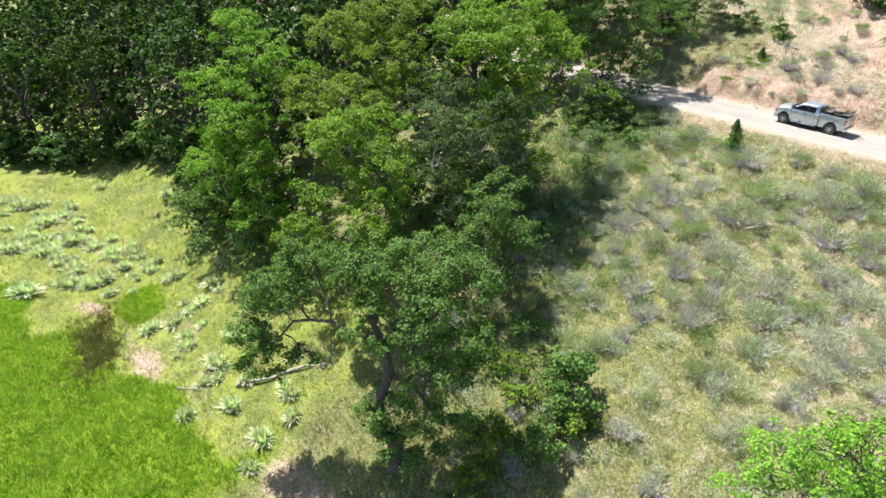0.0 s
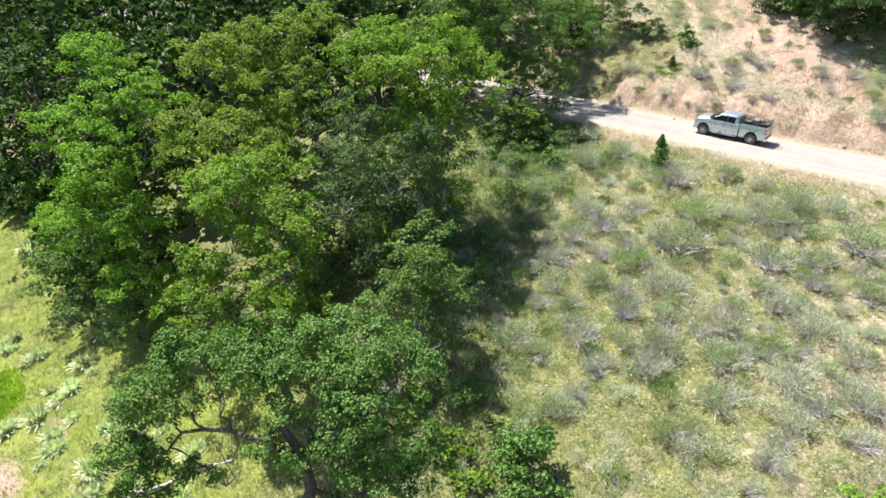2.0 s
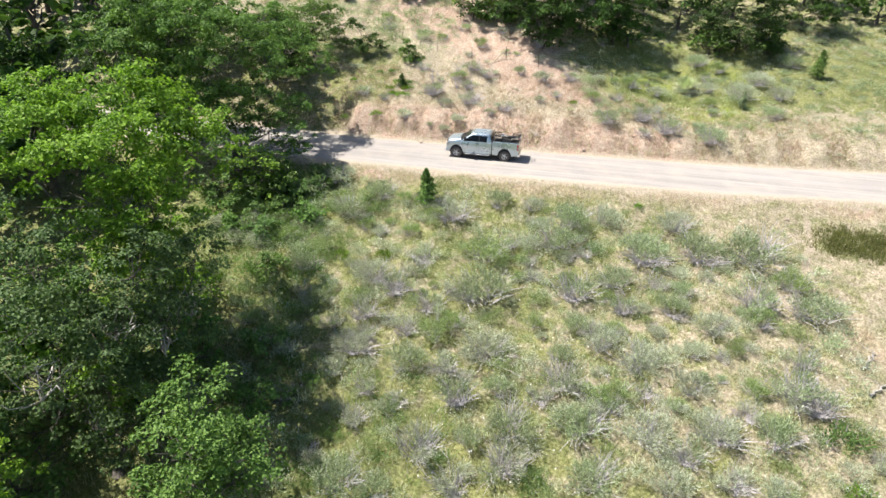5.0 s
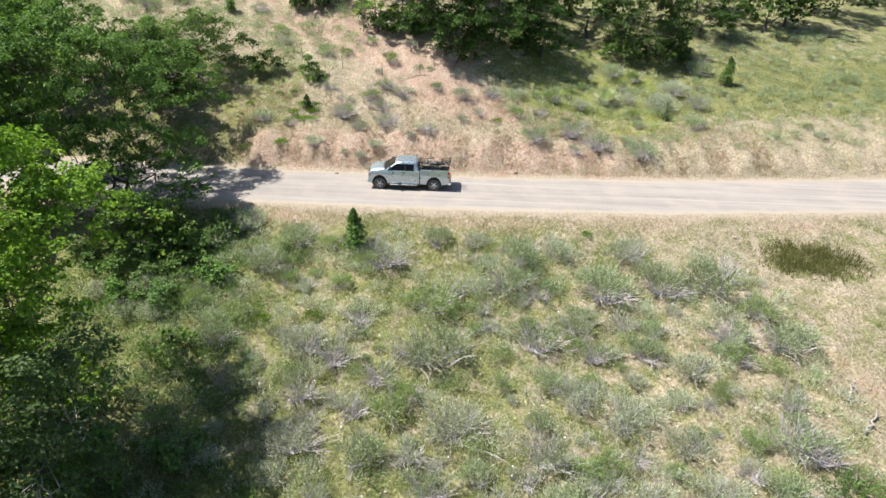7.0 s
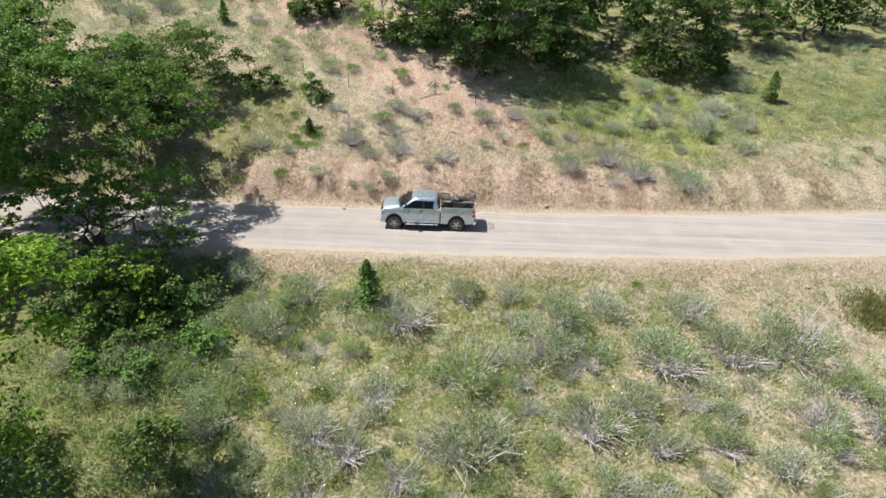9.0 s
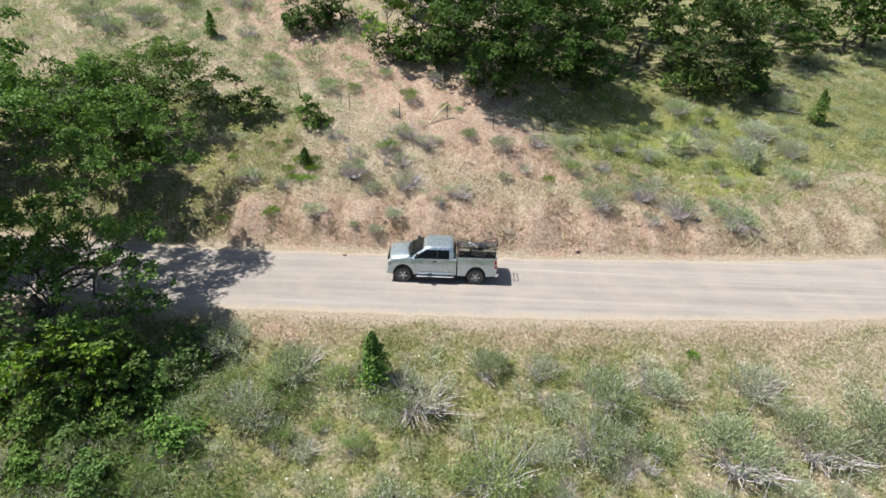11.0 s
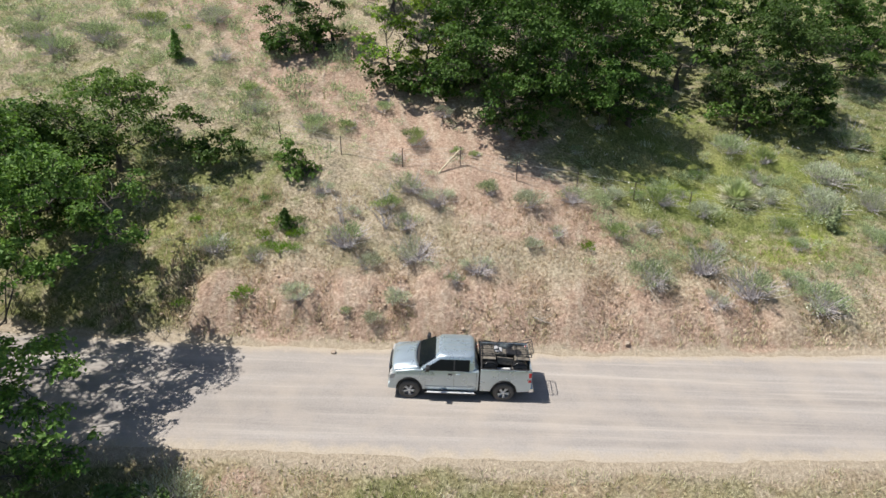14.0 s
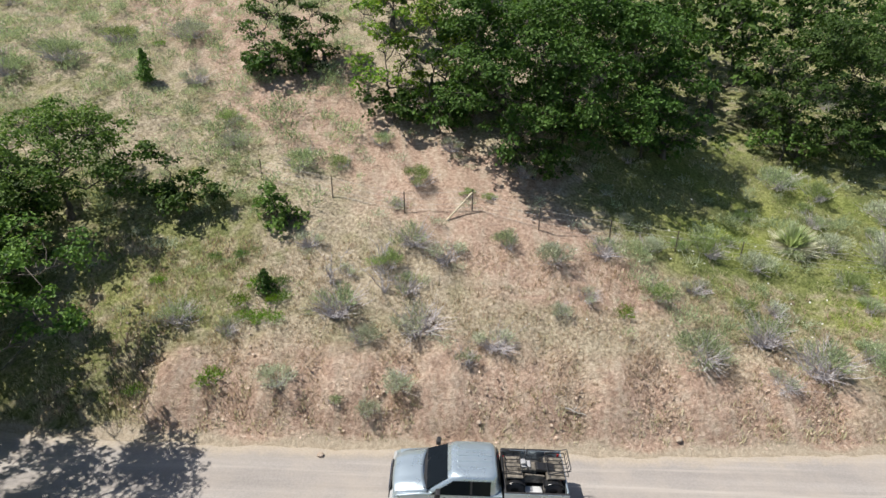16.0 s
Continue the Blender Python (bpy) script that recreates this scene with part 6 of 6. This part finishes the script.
    # a high belt line and a shallow bed
    for ob in t.children_recursive:
        kind = ob.name.split(".")[0]
        if kind in ("wheel", "rim", "hub", "brake_disc", "spoke", "wheel_well", "running_board", "step_plate"):
            continue
        for v in ob.data.vertices:
            z, x = v.co.z, v.co.x
            v.co.x = -0.5 + 0.66 * (x + 0.5) if x < -0.5 else 4.3 + 0.88 * (x - 4.3) if x > 4.3 else x
            if kind in ("body", "bed_side", "door_seam", "trim_strip", "door_handle", "bed_rail", "tail_light", "reverse_lens") and abs(v.co.y) > 0.9:
                v.co.y *= float(np.interp(z, (0.45, 0.60, 0.72, 0.84, 0.98, 1.06, 1.16, 1.27), (0.962, 0.975, 0.992, 1.0, 1.0, 0.993, 0.978, 0.962)))
            if kind in ("bed_floor", "floor_rib", "wheel_housing", "bed_front"):
                v.co.z = z + 0.17
            else:
                v.co.z = z + 0.20 * min(1.0, max(0.0, (z - 0.6) / 0.67)) - 0.13 * min(1.0, max(0.0, (z - 1.30) / 0.5))
    return t


build_truck()


def build_quad():
    """A quad bike, its nose to the cab, in the truck's bed."""
    m = pose(0, 0.95, 0.005, 0, 1.72, 0) @ pose(3.72, 0.02, 0.902)
    q = thing("quad_bike", m, "dark camouflage quad bike with wire racks in the truck bed", "quad bike")
    for x in (-0.60, 0.60):
        for s in (-1, 1):
            w = part("wheel", disc_y(x, 0.30, min(s * 0.56, s * 0.30), max(s * 0.56, s * 0.30), 0.30, 22, 0.13), M_TYRE, q, "knobbly black tyre")
            part("rim", disc_y(x, 0.30, min(s * 0.52, s * 0.34), max(s * 0.52, s * 0.34), 0.14, 16, 0.0), M_BLACK, w)
            out = [(x + r * math.cos(a), 0.36 + r * math.sin(a) * 0.9) for r, rng_ in ((0.36, np.linspace(0.45, math.pi - 0.45, 9)), (0.32, np.linspace(math.pi - 0.45, 0.45, 9))) for a in rng_]
            part("fender", soft(prism(out, min(s * 0.24, s * 0.60), max(s * 0.24, s * 0.60)), 0.012), M_FENDER, q, "glossy black plastic fender")
    for name, x0, x1 in (("front_deck", -0.92, -0.36), ("rear_deck", 0.36, 0.96)):
        part(name, soft(prism([(x0, 0.68), (x1, 0.70), (x1, 0.735), (x0 + 0.04, 0.74)], -0.46, 0.46), 0.015), M_CAMO, q, "tan camouflage plastic deck")
    for s in (-1, 1):
        part("side_panel", soft(prism([(-0.34, 0.40), (0.30, 0.36), (0.34, 0.66), (-0.30, 0.72)], s * 0.26 - 0.03, s * 0.26 + 0.03), 0.012), M_CAMO, q)
        part("foot_rest", block(-0.26, 0.28, min(s * 0.30, s * 0.54), max(s * 0.30, s * 0.54), 0.20, 0.24, 0.01), M_ALLOY, q)
    part("engine", block(-0.28, 0.30, -0.20, 0.20, 0.22, 0.56, 0.04), M_BLACK, q)
    part("exhaust", block(0.10, 0.78, 0.20, 0.32, 0.42, 0.54, 0.05), M_ALLOY, q, "grey exhaust silencer")
    part("radiator_cover", block(-0.40, -0.10, -0.14, 0.14, 0.84, 0.90, 0.025), M_GREY, q, "grey centre cover")
    part("tank", soft(prism([(-0.42, 0.60), (0.10, 0.58), (0.08, 0.80), (-0.18, 0.86), (-0.40, 0.78)], -0.16, 0.16), 0.04), M_CAMO, q)
    part("seat", soft(prism([(0.02, 0.70), (0.66, 0.66), (0.70, 0.76), (0.40, 0.80), (0.08, 0.86)], -0.17, 0.17), 0.045), M_SEAT, q, "black vinyl seat")
    part("nose", soft(prism([(-0.92, 0.50), (-0.50, 0.52), (-0.42, 0.76), (-0.74, 0.72)], -0.30, 0.30), 0.05), M_CAMO, q)
    part("instrument_pod", block(-0.42, -0.26, -0.10, 0.10, 0.90, 1.00, 0.03), M_GREY, q, "pale instrument pod")
    bars = [np.array(p) for p in ((-0.18, -0.40, 1.04), (-0.26, -0.22, 1.05), (-0.34, -0.06, 0.96), (-0.34, 0.06, 0.96), (-0.26, 0.22, 1.05), (-0.18, 0.40, 1.04))]
    child("handlebar", mesh_of("handlebar", *tube(bars, [0.016] * 6, 7), M_DARKSTEEL, True), q)
    for s in (-1, 1):
        child("grip", mesh_of("grip", *tube([(-0.21, s * 0.32, 1.045), (-0.17, s * 0.43, 1.04)], [0.022, 0.022], 8), M_SEAT, True), q)
        child("mirror_stalk", mesh_of("mirror_stalk", *tube([(-0.27, s * 0.22, 1.05), (-0.30, s * 0.30, 1.28)], [0.008, 0.008], 5), M_DARKSTEEL), q)
    for name, x0, x1, z, tall in (("front_rack", -0.98, -0.42, 0.90, 0.12), ("rear_rack", 0.40, 1.02, 0.90, 0.24)):
        loop = [(x0, -0.44, z), (x1, -0.48, z), (x1, 0.48, z), (x0, 0.44, z), (x0, -0.44, z)]
        rack = child(name, mesh_of(name, *tube(loop, [0.017] * 5, 6), M_DARKSTEEL), q, "black wire luggage rack")
        back = x0 - 0.05 if x0 < 0 else x1 + 0.06
        front = x1 if x0 < 0 else x0
        hoop = [(front, -0.46, z + 0.02), (back, -0.45, z + tall * 0.8), (back, -0.36, z + tall), (back, 0.36, z + tall), (back, 0.45, z + tall * 0.8), (front, 0.46, z + 0.02)]
        bars = [(hoop, 0.016)]
        bars += [([(x0, y, z), (x1, y, z)], 0.011) for y in (-0.30, -0.15, 0.0, 0.15, 0.30)]
        bars += [([(back, y, z + tall), (back * 0.96, y, z)], 0.010) for y in (-0.36, -0.18, 0.0, 0.18, 0.36)]
        bars += [([(sx, sy, z), (sx * 0.9, sy, 0.70)], 0.013) for sx in (x0 + 0.1, x1 - 0.1) for sy in (-0.2, 0.2)]
        for line, r in bars:
            child("rack_bar", mesh_of("rack_bar", *tube(line, [r] * len(line), 5), M_DARKSTEEL), rack)
    for y in (0.55,):
        child("strap", mesh_of("strap", *tube([(-0.75, y * 0.5, 0.70), (-1.0, y * 1.4, 0.52)], [0.012, 0.012], 4), M_RED), q, "red tie-down strap")
    return q


build_quad()


# ---- grass and stones ----
def noise2(x, y, s, p=0.0):
    return 0.5 + 0.5 * np.sin(s * x + 1.7 * np.sin(0.6 * s * y + p)) * np.sin(0.9 * s * y + 1.3 * np.sin(0.7 * s * x + 2 * p))


def grass(name, label, material, n, x0, x1, y0, y1, seed, chance, tall, per=6, width=0.016):
    """Tufts of single blades, kept by chance(x, y), all in one object."""
    rng = np.random.default_rng(seed)
    x, y = rng.uniform(x0, x1, n), rng.uniform(y0, y1, n)
    keep = (rng.uniform(0, 1, n) < chance(x, y)) & (np.abs(y - road_mid(x)) > 3.55)
    x, y = x[keep], y[keep]
    h = tall * rng.uniform(0.5, 1.25, len(x))
    x, y, h = np.repeat(x, per), np.repeat(y, per), np.repeat(h, per)
    m = len(x)
    x, y = x + rng.normal(0, 0.08, m), y + rng.normal(0, 0.08, m)
    z = ground_z(x, y) - 0.03
    a, lean = rng.uniform(0, 2 * math.pi, m), rng.uniform(0.1, 0.75, m)
    h = h * rng.uniform(0.6, 1.15, m)
    foot = np.stack([x, y, z], 1)
    tip = foot + np.stack([np.cos(a) * h * lean, np.sin(a) * h * lean, h], 1)
    b = a + rng.uniform(1.0, 2.1, m)
    side = np.stack([np.cos(b), np.sin(b), 0 * b], 1) * (width * rng.uniform(0.6, 1.4, m))[:, None]
    v = np.stack([foot - side, foot + side, tip], 1).reshape(-1, 3)
    me = mesh_of(name, v, np.arange(m * 3).reshape(-1, 3), material)
    return tagged(new(name, me), label, "grass", kind="stuff")


def dirt_at(x, y):
    return masks(x, y)[0]


def wet_at(x, y):
    return masks(x, y)[2]


grass("dry_grass", "dry straw-coloured grass over the sage field", M_STRAW, 28000, -12, 34, -42, -3.5, 801, lambda x, y: (0.35 + 0.65 * noise2(x, y, 0.9)) * (1 - 0.6 * dirt_at(x, y)), 0.26)
grass("green_grass", "fresh green grass between the sagebrush", M_BLADE, 26000, -16, 30, -42, -4, 802, lambda x, y: noise2(x, y, 0.7, 1.0) ** 1.4 * (1 - 0.7 * dirt_at(x, y)) * smooth(26, 8, x), 0.28)
grass("dry_grass", "dry straw-coloured grass on the hill", M_STRAW, 26000, -44, 46, 4.2, 40, 803, lambda x, y: (0.25 + 0.5 * noise2(x, y, 0.8)) * np.clip(1 - 1.3 * dirt_at(x, y), 0, 1), 0.26)
grass("green_grass", "green grass on the hill", M_BLADE, 16000, -44, 48, 5.5, 36, 804, lambda x, y: np.clip(smooth(8, 16, x) + 0.5 * smooth(-3, -9, x), 0, 1) * noise2(x, y, 0.6, 2.0) * (1 - 0.6 * dirt_at(x, y)), 0.28)
grass("lush_grass", "lush bright green grass on the wet meadow", M_LUSH, 36000, -40, -4, -62, -43, 805, lambda x, y: smooth(0.35, 0.8, wet_at(x, y)) * np.clip(1 - 1.4 * masks(x, y)[4], 0, 1), 0.34, 5, 0.022)
grass("meadow_grass", "mixed green and yellow grass of the meadow", M_BLADE, 26000, -64, 6, -56, -34, 806, lambda x, y: (1 - wet_at(x, y)) * (0.35 + 0.5 * noise2(x, y, 0.5, 0.5)) * (1 - 0.7 * dirt_at(x, y)), 0.34)
grass("dry_grass", "straw-coloured grass of the meadow edge", M_STRAW, 16000, -60, 8, -54, -36, 807, lambda x, y: (1 - wet_at(x, y)) * 0.75 * noise2(x, y, 0.7, 1.5), 0.32)
grass("verge_grass", "dry weeds along the road edges", M_STRAW, 16000, -20, 40, -5.2, 5.6, 809, lambda x, y: smooth(5.2, 4.2, np.abs(y - road_mid(x))) * (0.3 + 0.7 * noise2(x, y, 1.3)), 0.24)
M_REED = leaf_material("olive_reed", (0.05, 0.055, 0.02), (0.105, 0.11, 0.035), (0.18, 0.185, 0.06), 0.35)
grass("wet_grass", "dark olive grass in a damp meadow hollow", M_REED, 9000, -33, -16, -54.5, -46.5, 810, lambda x, y: masks(x, y)[4], 0.42)
grass("wet_grass", "dark olive grass in a damp hollow beside the road", M_REED, 5000, 22, 31, -8.6, -3.8, 808, lambda x, y: masks(x, y)[4], 0.3)

M_WEED = leaf_material("brown_weed", (0.24, 0.175, 0.13), (0.45, 0.335, 0.26), (0.66, 0.53, 0.43), 0.3)
grass("bank_weeds", "brown dead weeds on the road bank", M_WEED, 15000, -14, 30, 4.0, 11, 811, lambda x, y: 0.15 + 0.7 * noise2(x, y, 1.1, 0.7), 0.22, 5)


def stones(name, label, n, x0, x1, y0, y1, seed, lo, hi, chance, material):
    """Many broken stones in one object."""
    rng = np.random.default_rng(seed)
    x, y = rng.uniform(x0, x1, n), rng.uniform(y0, y1, n)
    keep = (rng.uniform(0, 1, n) < chance(x, y)) & (np.abs(y - road_mid(x)) > 3.4)
    x, y = x[keep], y[keep]
    m = len(x)
    r = lo * (hi / lo) ** (rng.uniform(0, 1, m) ** 2.2)
    base = np.array([(1, 0, 0), (0, 1, 0), (-1, 0, 0), (0, -1, 0), (0, 0, 0.75), (0, 0, -0.6)], float)
    tri = np.array([(0, 1, 4), (1, 2, 4), (2, 3, 4), (3, 0, 4), (1, 0, 5), (2, 1, 5), (3, 2, 5), (0, 3, 5)])
    v = base[None] * rng.uniform(0.6, 1.25, (m, 6, 1))
    a = rng.uniform(0, 2 * math.pi, m)[:, None]
    px, py = v[:, :, 0] * np.cos(a) - v[:, :, 1] * np.sin(a), v[:, :, 0] * np.sin(a) + v[:, :, 1] * np.cos(a)
    v = np.stack([px * r[:, None] + x[:, None], py * r[:, None] + y[:, None], v[:, :, 2] * r[:, None] + ground_z(x, y)[:, None]], -1)
    f = (tri[None] + 6 * np.arange(m)[:, None, None]).reshape(-1, 3)
    return tagged(new(name, mesh_of(name, v.reshape(-1, 3), f, material)), label, "stones", kind="stuff")


M_CLOD = grain_material("dry_clods", (0.46, 0.34, 0.265), (0.74, 0.60, 0.49), 6, 0.95)
M_STONE = grain_material("pale_stone", (0.24, 0.18, 0.135), (0.52, 0.43, 0.35), 5, 0.9)
stones("stones", "small broken stones on the road bank", 6500, -14, 34, 3.5, 9.5, 851, 0.015, 0.075, lambda x, y: smooth(9, 4.5, y - road_mid(x)), M_STONE)
stones("clods", "crumbled clods of reddish earth on the road bank", 4200, -14, 32, 3.5, 8.0, 853, 0.02, 0.09, lambda x, y: smooth(7.6, 3.8, y - road_mid(x)) * (0.25 + 0.75 * noise2(x, y, 1.6, 0.4)), M_CLOD)
stones("stones", "small stones along the road shoulder", 1800, -12, 34, -6.5, -3.4, 852, 0.025, 0.09, lambda x, y: smooth(-7, -4, y - road_mid(x)), M_STONE)


def flowers(n, x0, x1, y0, y1, seed):
    """Small white flower heads over the grass."""
    rng = np.random.default_rng(seed)
    x, y = rng.uniform(x0, x1, n), rng.uniform(y0, y1, n)
    keep = np.abs(y - road_mid(x)) > 4.5
    x, y = x[keep], y[keep]
    p = np.stack([x, y, ground_z(x, y) + rng.uniform(0.2, 0.45, len(x))], 1)
    return tagged(new("white_flowers", mesh_of("white_flowers", *blades(p, rng.normal(0, 0.3, p.shape) + [0, -0.5, 1], 0.085, 0.075, rng), M_PETAL)), "scattered small white flowers in the grass", "flowers", kind="stuff")


M_PETAL = grain_material("white_petal", (0.62, 0.62, 0.58), (0.82, 0.82, 0.78), 20)
flowers(240, -4, 24, -30, -5, 861)
flowers(160, 6, 34, 6, 22, 862)


def loose_rock(x, y, r, seed):
    rng = np.random.default_rng(seed)
    bm = bmesh.new()
    bmesh.ops.create_icosphere(bm, subdivisions=2, radius=r)
    for v in bm.verts:
        v.co *= 1 + rng.uniform(-0.14, 0.14)
        v.co.z *= 0.7
    me = bpy.data.meshes.new("rock")
    bm.to_mesh(me)
    bm.free()
    me.materials.append(M_STONE)
    z = float(road_z(x)) if abs(y - road_mid(x)) < 3.2 else float(ground_z(x, y))
    tagged(new("rock", me), "small pale rock at the edge of the road", "rock", "loose rocks").matrix_world = pose(x, y, z + 0.45 * r)


for k, (x, y, r) in enumerate(((-3.45, 2.75, 0.12), (2.2, 4.0, 0.1), (9.6, 3.9, 0.13), (22.9, -3.9, 0.12), (13.2, -4.3, 0.1))):
    loose_rock(x, y, r, 870 + k)
